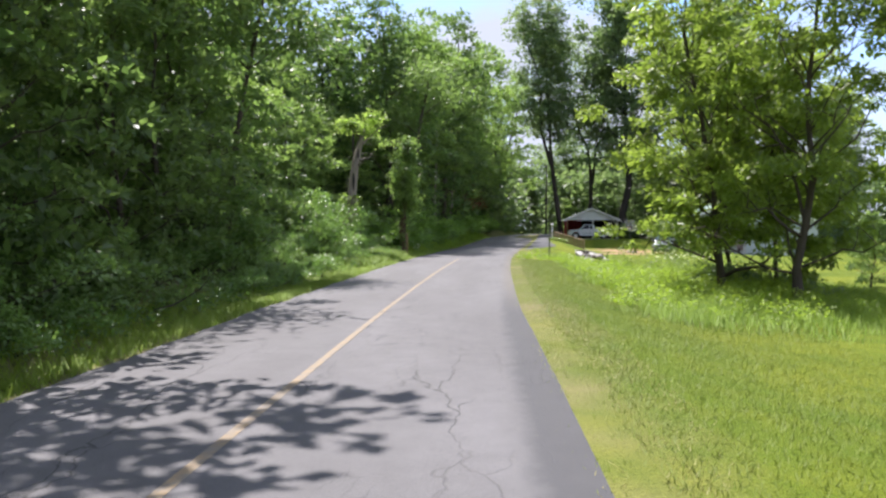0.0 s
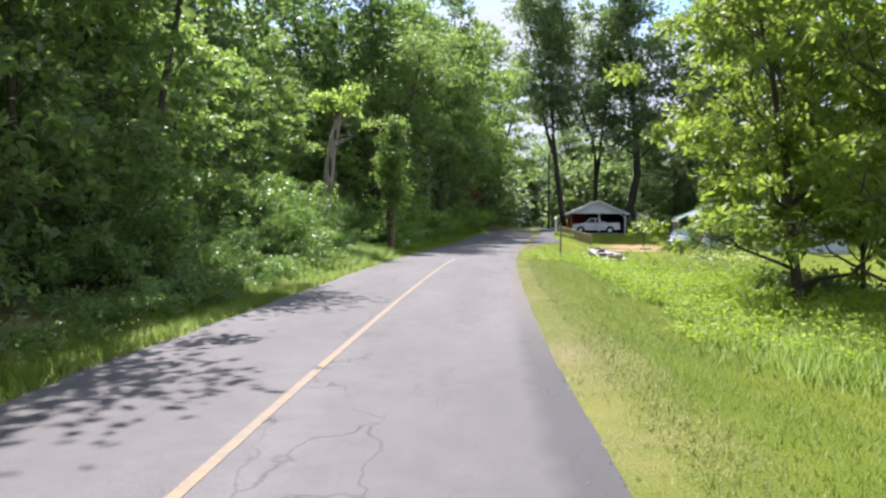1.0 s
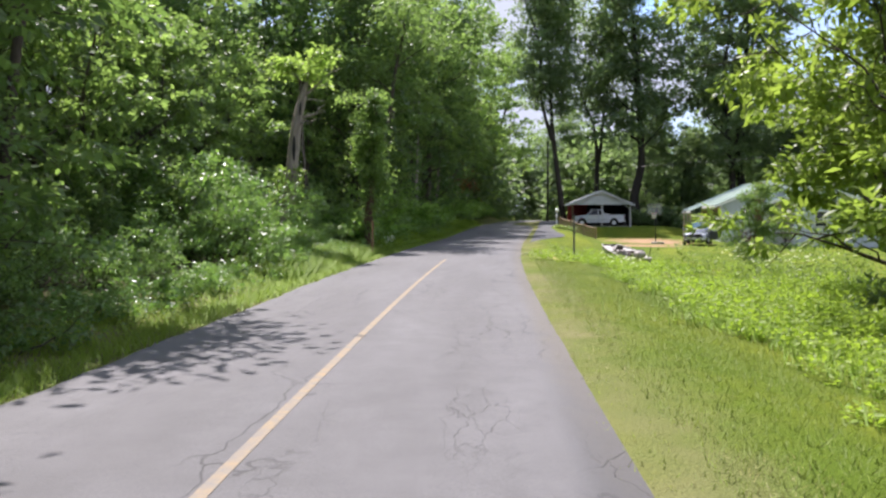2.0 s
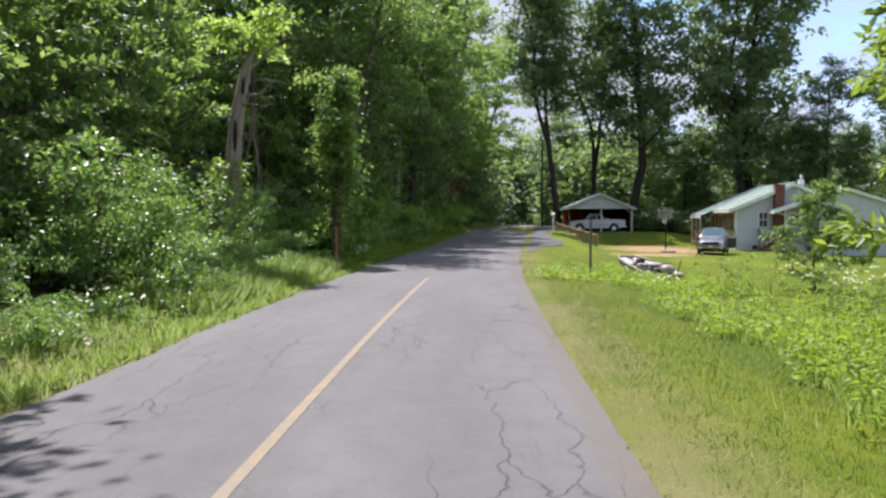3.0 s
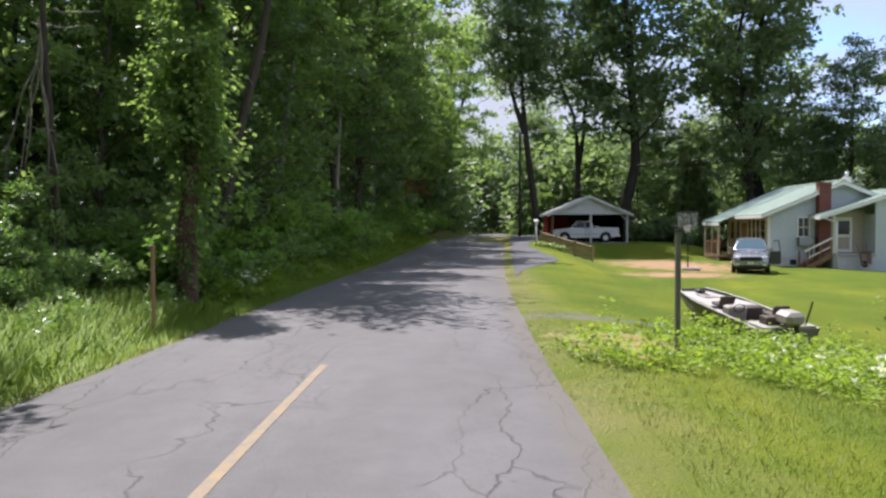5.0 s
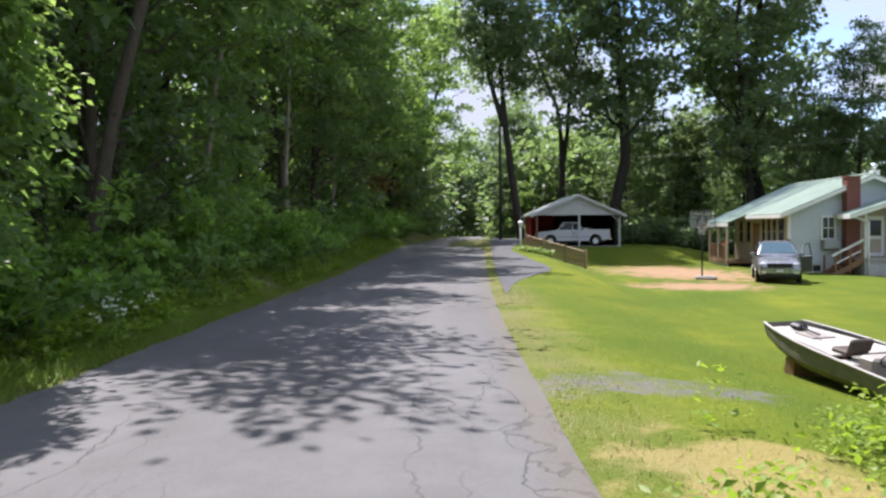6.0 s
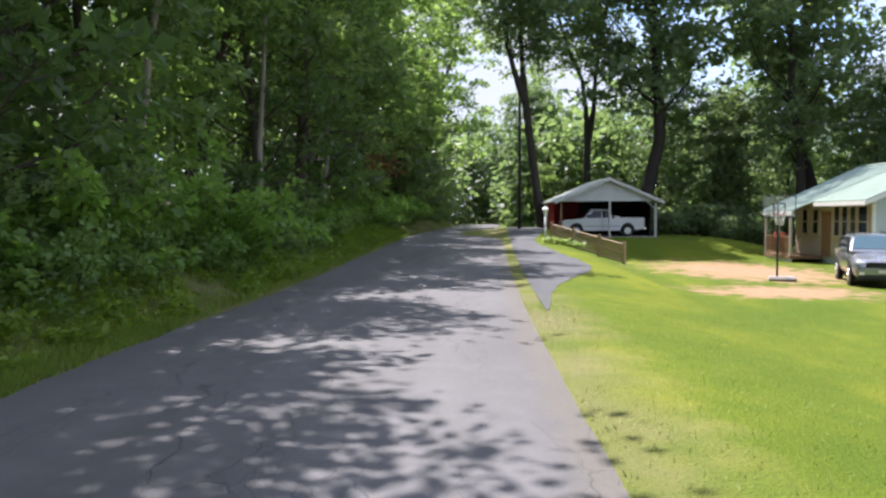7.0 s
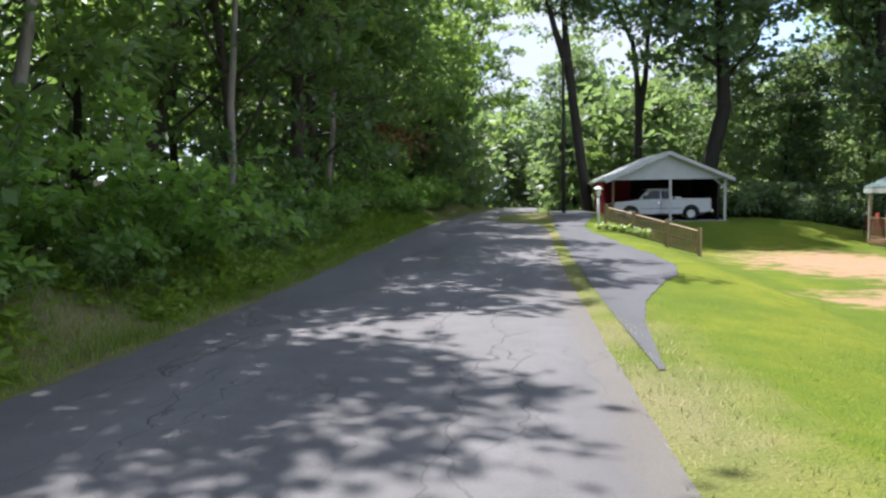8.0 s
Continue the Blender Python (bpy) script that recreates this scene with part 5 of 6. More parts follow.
def build_truck(m):
    """A pickup; its front looks to -x."""
    t = thing("pickup_truck", m, "white extended-cab pickup truck parked inside the carport", "truck")
    w = 0.95
    xf, xr, r = -1.78, 1.62, 0.38
    side = [(-2.72, 0.48), (-2.74, 0.95), (-2.6, 1.08), (-1.35, 1.2), (2.72, 1.2), (2.74, 0.55)]
    low = [(2.45, 0.45)] + arch(xr, 0.47, 0.42) + [(xr - 0.47, 0.38), (xf + 0.47, 0.38)] + arch(xf, 0.47, 0.42) + [(-2.5, 0.4)]
    bm = prism(bmesh.new(), side + low, -w, w, "y", bevel=0.035)
    part("body", bm, "car_white", t)
    part("underbody", boxed(-2.4, 2.4, -0.8, 0.8, 0.3, 0.75), "black_metal", t)
    tapered(t, "cab", (-1.35, 0.66), (-0.75, 0.46), 0.9, 0.72, 1.17, 1.82, "car_white")
    for s in (-1, 1):
        pane(t, "side_window", ((-1.0, s * 0.886, 1.24), (-0.12, s * 0.886, 1.24), (-0.12, s * 0.766, 1.7), (-0.62, s * 0.766, 1.7)), (0, s, 0))
        pane(t, "rear_side_window", ((-0.02, s * 0.886, 1.24), (0.42, s * 0.886, 1.24), (0.36, s * 0.766, 1.7), (-0.02, s * 0.766, 1.7)), (0, s, 0))
        part("door_line", boxed(-0.07, -0.05, s * w - 0.002, s * w + 0.003, 0.5, 1.2), "black_metal", t)
        part("door_handle", boxed(-0.3, -0.14, s * w - 0.01, s * w + 0.03, 1.02, 1.06), "chrome", t)
        part("bed_rail", boxed(0.7, 2.7, s * 0.9 - 0.05, s * 0.9 + 0.05, 1.2, 1.25, bevel=0.01), "car_white", t)
        part("mirror", boxed(-1.05, -0.9, s * 1.0 - 0.08, s * 1.0 + 0.1, 1.25, 1.45, bevel=0.02), "black_metal", t)
        part("tail_lamp", boxed(2.68, 2.76, s * 0.87 - 0.07, s * 0.87 + 0.085, 0.85, 1.15), "lamp_red", t)
        part("headlight", boxed(-2.76, -2.6, s * 0.7 - 0.18, s * 0.7 + 0.18, 0.78, 0.95), "lamp_clear", t)
        part("side_trim", boxed(-1.2, 1.1, s * w - 0.003, s * w + 0.012, 0.66, 0.72), "grey_metal", t)
        for x in (xf, xr):
            wheel(t, x, s * 0.82, r, 0.24)
    pane(t, "windshield", ((-1.315, -0.8, 1.22), (-1.315, 0.8, 1.22), (-0.82, 0.66, 1.76), (-0.82, -0.66, 1.76)), (-1, 0, 0.5))
    part("bed_floor_cover", boxed(0.72, 2.65, -0.84, 0.84, 1.19, 1.215), "black_metal", t)
    part("tool_box", boxed(0.74, 1.1, -0.86, 0.86, 1.21, 1.36, bevel=0.02), "white_paint", t)
    part("front_bumper", boxed(-2.86, -2.68, -0.95, 0.95, 0.42, 0.62, bevel=0.03), "chrome", t)
    part("rear_bumper", boxed(2.7, 2.88, -0.92, 0.92, 0.45, 0.62, bevel=0.03), "chrome", t)
    part("grille", boxed(-2.77, -2.7, -0.5, 0.5, 0.68, 0.98), "black_metal", t)


build_truck(pose(17.15, 90.7, 0.36, 0, 0, -6) @ Matrix.Scale(0.92, 4))


def loft(name, rings, material, parent):
    """A smooth closed skin through rings of equal length."""
    bm = bmesh.new()
    rows = [[bm.verts.new(p) for p in r] for r in rings]
    n = len(rows[0])
    for a, b in zip(rows, rows[1:]):
        for i in range(n):
            bm.faces.new((a[i], a[(i + 1) % n], b[(i + 1) % n], b[i]))
    bm.faces.new(rows[0])
    bm.faces.new(rows[-1])
    bmesh.ops.recalc_face_normals(bm, faces=bm.faces)
    ob = part(name, bm, material, parent, smooth=True)
    ob.modifiers.new("round", "SUBSURF").levels = 1
    ob.modifiers["round"].render_levels = 1
    return ob


def build_suv(m):
    """A people carrier; its front looks to -x."""
    c = thing("parked_car", m, "silver sport utility car on the lawn with one door open", "car")
    w, xf, xr, r = 0.94, -1.45, 1.4, 0.36
    body = []
    for x, k, z0, z1 in ((-2.38, 0.70, 0.42, 0.66), (-2.34, 0.82, 0.32, 0.76), (-2.22, 0.92, 0.28, 0.86), (-1.95, 0.98, 0.28, 0.95), (-1.5, 1.0, 0.28, 1.02), (-1.1, 1.0, 0.28, 1.08),
                         (0.0, 1.0, 0.28, 1.10), (1.2, 1.0, 0.28, 1.12), (1.9, 0.99, 0.28, 1.12), (2.22, 0.94, 0.32, 1.08), (2.34, 0.84, 0.42, 0.96)):
        h = z1 - z0
        half = ((0.86, z0), (0.97, z0 + 0.12 * h), (1.0, z0 + 0.5 * h), (0.985, z0 + 0.74 * h), (0.90, z0 + 0.93 * h), (0.72, z0 + 0.99 * h), (0.35, z1 + 0.02))
        body.append([(x, -w * k * u, z) for u, z in half] + [(x, w * k * u, z) for u, z in half[::-1]])
    loft("body", body, "car_silver", c)
    part("underbody", boxed(-2.1, 2.1, -0.8, 0.8, 0.2, 0.6), "black_metal", c)
    roof = []
    for x, wide, z1 in ((-1.22, 0.82, 1.08), (-1.0, 0.84, 1.22), (-0.55, 0.82, 1.53), (-0.25, 0.8, 1.66), (0.3, 0.79, 1.71), (1.1, 0.79, 1.70), (1.75, 0.77, 1.62), (2.1, 0.76, 1.36), (2.25, 0.76, 1.08)):
        top = (z1 - 1.0) / 0.71
        half = ((0.90, 1.0), (0.90 - 0.06 * top, 1.0 + 0.5 * (z1 - 1.0)), (0.90 - 0.17 * top, z1 - 0.10 * top), (0.90 - 0.27 * top, z1 - 0.02 * top), (0.3, z1))
        roof.append([(x, -u, z) for u, z in half] + [(x, u, z) for u, z in half[::-1]])
    loft("cabin", roof, "car_silver", c)
    pane(c, "windshield", ((-1.05, -0.80, 1.19), (-1.05, 0.80, 1.19), (-0.42, 0.60, 1.61), (-0.42, -0.60, 1.61)), (-1, 0, 0.5), "glass_sky")
    for s in (-1, 1):
        for x in (xf, xr):
            bm = bmesh.new()
            rod(bm, (x, s * 0.93, 0.38), (x, s * 0.945, 0.38), 0.44, sides=24)
            part("wheel_arch", bm, "black_metal", c)
    for s in (-1, 1):
        for a, b, ta, tb in ((-0.85, 0.1, -0.35, 0.1), (0.2, 1.1, 0.2, 1.08), (1.2, 1.95, 1.18, 1.72)):
            pane(c, "side_window", ((a, s * 0.878, 1.14), (b, s * 0.878, 1.14), (tb, s * 0.752, 1.54), (ta, s * 0.752, 1.54)), (0, s, 0))
        part("headlight", boxed(-2.31, -1.95, s * 0.68 - 0.14, s * 0.68 + 0.16, 0.74, 0.84, bevel=0.04), "lamp_clear", c)
        mir = part("mirror", boxed(-0.98, -0.8, s * 1.05 - 0.1, s * 1.05 + 0.1, 1.08, 1.24, bevel=0.03), "car_silver", c)
        part("mirror_arm", boxed(-0.92, -0.86, min(s * 0.86, s * 0.98), max(s * 0.86, s * 0.98), 1.1, 1.14), "black_metal", mir)
        part("fog_lamp", boxed(-2.40, -2.33, s * 0.66 - 0.08, s * 0.66 + 0.08, 0.42, 0.5), "lamp_clear", c)
        part("roof_rail", boxed(-0.3, 1.7, s * 0.62 - 0.02, s * 0.62 + 0.02, 1.68, 1.73), "black_metal", c)
        for x in (xf, xr):
            wheel(c, x, s * 0.85, r, 0.22)
    g = part("grille", boxed(-2.39, -2.30, -0.54, 0.54, 0.64, 0.82, bevel=0.03), "black_metal", c)
    for i in range(3):
        part("grille_bar", boxed(-2.415, -2.40, -0.47, 0.47, 0.65 + i * 0.07, 0.675 + i * 0.07), "black_metal", g)
    part("lower_intake", boxed(-2.40, -2.25, -0.78, 0.78, 0.26, 0.42, bevel=0.03), "black_metal", c)
    part("front_plate", boxed(-2.42, -2.405, -0.15, 0.15, 0.48, 0.58), "plate_plain", c)
    # the open driver's door on the far side
    d = new("driver_door")
    d.parent, d.matrix_local = c, pose(-0.95, -0.93, 0, 0, 0, -36)
    part("door_skin", boxed(0.0, 1.05, -0.04, 0.05, 0.38, 1.08, bevel=0.02), "car_silver", d)
    # black sheet on the outer face for the dark reflection in the paint
    part("door_lining", boxed(0.05, 1.0, -0.07, -0.045, 0.42, 1.04), "black_metal", d)
    bm = bmesh.new()
    rod(bm, (0.05, 0, 1.06), (0.5, 0.06, 1.55), 0.025, sides=6)
    rod(bm, (0.5, 0.06, 1.55), (0.95, 0.06, 1.57), 0.025, sides=6)
    rod(bm, (0.95, 0.06, 1.57), (1.03, 0, 1.06), 0.025, sides=6)
    part("door_frame", bm, "black_metal", d)


build_suv(pose(19.46, 67.9, -0.6, 0, 0, 65) @ Matrix.Diagonal((0.92, 0.88, 0.98, 1)))


# ---------------------------------------------------------------- boat on the lawn
def build_boat(m, length=5.7):
    b = thing("fishing_boat", m, "weathered brown fishing boat with seats and motors on the lawn", "boat")
    # stations from the stern (x = 0) to the square bow
    st = []
    for u in np.linspace(0, 1, 11):
        wide = 0.80 * (1 - 0.45 * max(0, (u - 0.55) / 0.45) ** 2)
        rise = 0.32 * max(0, (u - 0.62) / 0.38) ** 2
        st.append((u * length, wide, rise, 0.44 + 0.26 * u))
    bm = bmesh.new()
    rows = []
    for x, wd, zb, zt in st:
        rows.append([bm.verts.new(p) for p in ((x, -wd, zt), (x, -wd * 0.96, zb + 0.2), (x, -wd * 0.78, zb + 0.02), (x, 0, zb), (x, wd * 0.78, zb + 0.02), (x, wd * 0.96, zb + 0.2), (x, wd, zt))])
    for a, c in zip(rows, rows[1:]):
        for i in range(6):
            bm.faces.new((a[i], a[i + 1], c[i + 1], c[i]))
    bm.faces.new(rows[0])
    bm.faces.new(rows[-1][::-1])
    bmesh.ops.recalc_face_normals(bm, faces=bm.faces)
    hull = part("hull", bm, "boat_hull", b, "brown camouflage-toned aluminium hull")
    hull.modifiers.new("thick", "SOLIDIFY").thickness = 0.02
    for s in (-1, 1):
        w = Wood()
        w.tube([(x0, s * w0, t0) for x0, w0, _, t0 in st], 0.03, 0.03, 6)
        mesh_part("gunwale", w.mesh("gunwale"), "boat_deck", hull)
    part("floor", boxed(0.2, 3.0, -0.62, 0.62, 0.14, 0.18), "boat_dark", b)
    deck = prism(bmesh.new(), ((3.0, -0.74), (length - 0.1, -0.42), (length - 0.1, 0.42), (3.0, 0.74)), 0.56, 0.60, "z")
    part("bow_deck", deck, "boat_deck", b, "pale carpeted bow deck")
    part("bow_well", boxed(4.3, 4.9, -0.25, 0.25, 0.6, 0.63), "vinyl_grey", b)
    part("stern_deck", boxed(0.05, 0.95, -0.72, 0.72, 0.48, 0.53), "boat_deck", b)
    part("middle_bench", boxed(2.55, 2.95, -0.72, 0.72, 0.18, 0.5, bevel=0.02), "boat_deck", b)
    for x, y in ((1.35, -0.32), (3.1, 0.3)):
        seat = part("seat", boxed(x - 0.24, x + 0.24, y - 0.23, y + 0.23, 0.58, 0.70, bevel=0.04), "boat_dark", b, "worn dark boat seat")
        bm = boxed(-0.05, 0.06, -0.22, 0.22, 0, 0.3, bevel=0.03)
        back = part("seat_back", bm, "boat_dark", seat)
        back.matrix_local = pose(x - 0.24, y, 0.68, 0, -18, 0)
        bm = bmesh.new()
        rod(bm, (x, y, 0.18), (x, y, 0.58), 0.04)
        part("seat_post", bm, "black_metal", seat)
    con = part("console", boxed(1.95, 2.35, 0.15, 0.68, 0.18, 0.78, bevel=0.05), "vinyl_grey", b, "weathered steering console")
    bm = bmesh.new()
    ring = [Vector((1.9, 0.42 + 0.16 * math.cos(a), 0.74 + 0.13 * math.sin(a))) for a in np.linspace(0, 2 * math.pi, 15)]
    for p, q in zip(ring, ring[1:]):
        rod(bm, p, q, 0.015, sides=5)
    part("steering_wheel", bm, "black_metal", con)
    # outboard at the stern
    mot = part("outboard_motor", boxed(-0.3, 0.45, -0.26, 0.26, 0.58, 1.02, bevel=0.12), "vinyl_grey", b, "grey covered outboard motor")
    part("motor_leg", boxed(-0.26, -0.10, -0.06, 0.06, 0.05, 0.62), "black_metal", mot)
    part("motor_fin", boxed(-0.4, -0.02, -0.1, 0.1, 0.22, 0.25), "black_metal", mot)
    bm = bmesh.new()
    rod(bm, (0.25, -0.55, 0.5), (0.12, -0.62, 1.28), 0.025, sides=6)
    part("pole", bm, "black_metal", b)
    tm = part("trolling_motor", boxed(5.0, 5.35, -0.12, 0.1, 0.62, 0.76, bevel=0.04), "black_metal", b, "black trolling motor on the bow")
    bm = bmesh.new()
    rod(bm, (5.1, 0.0, 0.7), (4.2, 0.18, 0.72), 0.022, sides=6)
    part("shaft", bm, "black_metal", tm)
    part("timber_block", boxed(4.3, 4.6, -0.6, 0.6, -0.75, 0.12), "deck_wood", b)
    part("cooler", boxed(2.45, 2.85, -0.6, -0.15, 0.18, 0.62, bevel=0.03), "boat_dark", b)
    part("crate", boxed(0.3, 0.7, 0.1, 0.5, 0.53, 0.78, bevel=0.02), "boat_dark", b)
    return b


build_boat(pose(9.1, 45.0, on_ground(9.1, 45.0, 0.02), 0, 0, 99) @ Matrix.Rotation(radians(-6), 4, "Y") @ Matrix.Diagonal((0.6, 0.78, 0.6, 1)))


# ---------------------------------------------------------------- yard things
def build_hoop(x, y):
    h = thing("basketball_hoop", at(x, y, -25, 0.8, 0.0) @ Matrix.Diagonal((1, 1, 1.17, 1)), "free-standing basketball hoop with a weathered base on bare soil", "basketball hoop")
    part("base", boxed(-0.35, 0.75, -0.4, 0.4, 0.0, 0.16, bevel=0.07), "vinyl_grey", h, "low weathered grey plastic base")
    bm = bmesh.new()
    rod(bm, (0, 0, 0.1), (0, 0, 2.75), 0.045, 0.04, sides=10)
    part("pole", bm, "black_metal", h, smooth=True)
    bb = part("backboard", boxed(-0.62, 0.62, -0.62, -0.585, 2.3, 3.05), "clear_board", h, "clear acrylic backboard in a dark frame")
    bm = bmesh.new()
    for a, c in (((-0.63, 2.29), (0.63, 2.29)), ((-0.63, 3.06), (0.63, 3.06)), ((-0.63, 2.29), (-0.63, 3.06)), ((0.63, 2.29), (0.63, 3.06)), ((-0.22, 2.42), (-0.22, 2.78)), ((0.22, 2.42), (0.22, 2.78)), ((-0.22, 2.78), (0.22, 2.78))):
        rod(bm, (a[0], -0.63, a[1]), (c[0], -0.63, c[1]), 0.018, sides=4)
    part("board_frame", bm, "black_metal", bb)
    bm = bmesh.new()
    for z in (2.45, 2.72):
        for s in (-0.2, 0.2):
            rod(bm, (s * 0.3, 0, z - 0.2), (s, -0.6, z), 0.02, sides=5)
    part("arm", bm, "black_metal", h)
    bm = bmesh.new()
    ring = [Vector((0.23 * math.cos(a), -0.88 + 0.23 * math.sin(a), 2.4)) for a in np.linspace(0, 2 * math.pi, 17)]
    for p, q in zip(ring, ring[1:]):
        rod(bm, p, q, 0.012, sides=5)
    part("rim", bm, "lamp_red", h)
    bm = bmesh.new()
    for i in range(12):
        a = i * math.pi / 6
        p = Vector((0.23 * math.cos(a), -0.88 + 0.23 * math.sin(a), 2.4))
        for d in (-0.35, 0.35):
            q = Vector((0.13 * math.cos(a + d), -0.88 + 0.13 * math.sin(a + d), 2.02))
            rod(bm, p, q, 0.006, sides=4)
    part("net", bm, "white_paint", h)
    return h


build_hoop(16.6, 68.6)


def build_fence():
    """Railing of upright pickets that runs down the bank beside the drive."""
    a, b = Vector((11.55, 80.2)), Vector((13.95, 76.6))
    f = thing("picket_railing", pose(a.x, a.y, on_ground(a.x, a.y)), "weathered brown wooden picket railing running down the bank", "fence")
    n, base = 34, on_ground(a.x, a.y)

    turn = math.degrees(math.atan2(b.y - a.y, b.x - a.x))

    def place(u, z):
        p = a.lerp(b, u)
        return pose(p.x - a.x, p.y - a.y, z, 0, 0, turn)
    for i in range(n + 1):
        u = i / n
        p = a.lerp(b, u)
        g = on_ground(p.x, p.y) - base
        tz = 0.92 - 0.86 * u
        if i in (0, 11, 23, 34):
            ob = part("post", boxed(-0.05, 0.05, -0.05, 0.05, g - 0.1, tz + 0.12), "fence_wood", f)
        else:
            ob = part("picket", boxed(-0.032, 0.032, -0.012, 0.012, max(g + 0.06, tz - 0.95), tz), "fence_wood", f)
        ob.matrix_local = place(u, 0)
    for dz in (-0.02, -0.42, -0.78):
        bm = bmesh.new()
        rod(bm, (0, 0, 0.92 + dz), (b.x - a.x, b.y - a.y, 0.06 + dz), 0.04, sides=4)
        part("rail", bm, "fence_wood", f)


build_fence()


def build_yard_lamp(x, y):
    l = thing("yard_lamp", at(x, y, 0, 1, 0.0), "white post lamp with a glass lantern beside the railing", "lamp post")
    bm = bmesh.new()
    rod(bm, (0, 0, -0.1), (0, 0, 1.35), 0.06, 0.05, sides=10)
    part("post", bm, "white_paint", l, smooth=True)
    bm = bmesh.new()
    rod(bm, (0, 0, 1.35), (0, 0, 1.62), 0.09, 0.14, sides=6)
    part("lantern", bm, "lamp_clear", l)
    bm = bmesh.new()
    rod(bm, (0, 0, 1.62), (0, 0, 1.74), 0.19, 0.03, sides=6)
    part("cap", bm, "white_paint", l)


build_yard_lamp(11.35, 80.6)


def build_posts():
    p = thing("marker_post", at(5.75, 41.9, 0, 1, 0.0), "tall grey square post standing in the weeds", "post")
    part("shaft", boxed(-0.034, 0.034, -0.034, 0.034, -0.2, 1.70, bevel=0.008), "post_grey", p)
    part("cap", boxed(-0.046, 0.046, -0.046, 0.046, 1.70, 1.73, bevel=0.01), "black_metal", p)
    s = thing("wooden_stake", at(-2.0, 43.4, 0, 1, 0.0), "thin weathered brown wooden stake in the roadside grass", "stake")
    part("shaft", boxed(-0.028, 0.028, -0.024, 0.024, -0.2, 1.46, bevel=0.006), "stake_wood", s)


build_posts()


# ---------------------------------------------------------------- single trees by the road
def build_dead_trunk():
    x, y = -5.65, 42.4
    m = at(x, y, 0, 1, 0.2)
    t = thing("dead_tree", m, "bare pale dead tree trunk with dark hollows and broken limbs", "tree")
    rng = np.random.default_rng(3)
    z = np.linspace(-0.2, 6.9, 30)
    cx = 0.2 * z + 0.12 * np.sin(z * 0.9)
    r = np.interp(z, (-0.2, 0.8, 3, 5.6, 6.9), (0.40, 0.27, 0.23, 0.17, 0.05))
    k = 20
    a = np.linspace(0, 2 * np.pi, k, endpoint=False)
    rr = r[:, None] * (1 + 0.12 * np.sin(3 * a + 0.5)[None] + 0.08 * np.sin(5 * a[None] + z[:, None] * 0.8) + 0.05 * np.sin(9 * a[None] - z[:, None] * 0.5) + rng.normal(0, 0.035, (30, k)))
    for zc, ac, hz in ((4.0, -1.35, 0.55), (5.5, -1.2, 0.32), (2.6, -1.7, 0.3)):
        rr -= 0.14 * np.exp(-((z[:, None] - zc) / hz) ** 2 - ((a[None] - (ac % 6.283)) / 0.28) ** 2)
    v = np.stack((cx[:, None] + rr * np.cos(a), rr * np.sin(a) * np.ones((30, 1)), z[:, None] * np.ones((1, k))), -1).reshape(-1, 3)
    i, j = np.meshgrid(np.arange(29), np.arange(k), indexing="ij")
    f = np.stack((i * k + j, i * k + (j + 1) % k, (i + 1) * k + (j + 1) % k, (i + 1) * k + j), -1).reshape(-1, 4)
    mesh_part("trunk", np_mesh("trunk", v, f, 4), "bark_pale", t, smooth=True)
    # near-black plugs paint the shade inside the two upper hollows
    for zc, ac, hz, wd in ((4.0, -1.35, 0.5, 0.065), (5.5, -1.2, 0.28, 0.045)):
        rad = np.interp(zc, z, r) * 0.86
        c = Vector((0.2 * zc + 0.12 * math.sin(zc * 0.9) + rad * math.cos(ac), rad * math.sin(ac), zc))
        bm = bmesh.new()
        bmesh.ops.create_uvsphere(bm, u_segments=10, v_segments=8, radius=1.0, matrix=Matrix.LocRotScale(c, None, (wd, 0.05, hz)))
        part("hollow", bm, "shade_black", t, "black plug for the shade in a hollow")
    for zc, ln, az, el in ((5.2, 1.2, -0.4, 0.2), (6.0, 1.3, -0.2, 0.7), (6.3, 0.8, 2.6, 0.8), (4.9, 0.8, -0.9, 0.05)):
        w = Wood()
        p = bent_path((0.2 * zc, 0, zc), (math.cos(az) * math.cos(el), math.sin(az) * math.cos(el), math.sin(el)), ln, 6, rng, 0.3)
        w.tube(p, 0.06, 0.012, 6)
        for b in (2, 3, 4):
            w.tube(bent_path(p[b], rng.normal(0, 1, 3) + (0.5, 0, 0.4), ln * 0.4, 4, rng, 0.3), 0.02, 0.005, 4)
        mesh_part("limb", w.mesh("limb"), "bark_pale", t, smooth=True)


build_dead_trunk()


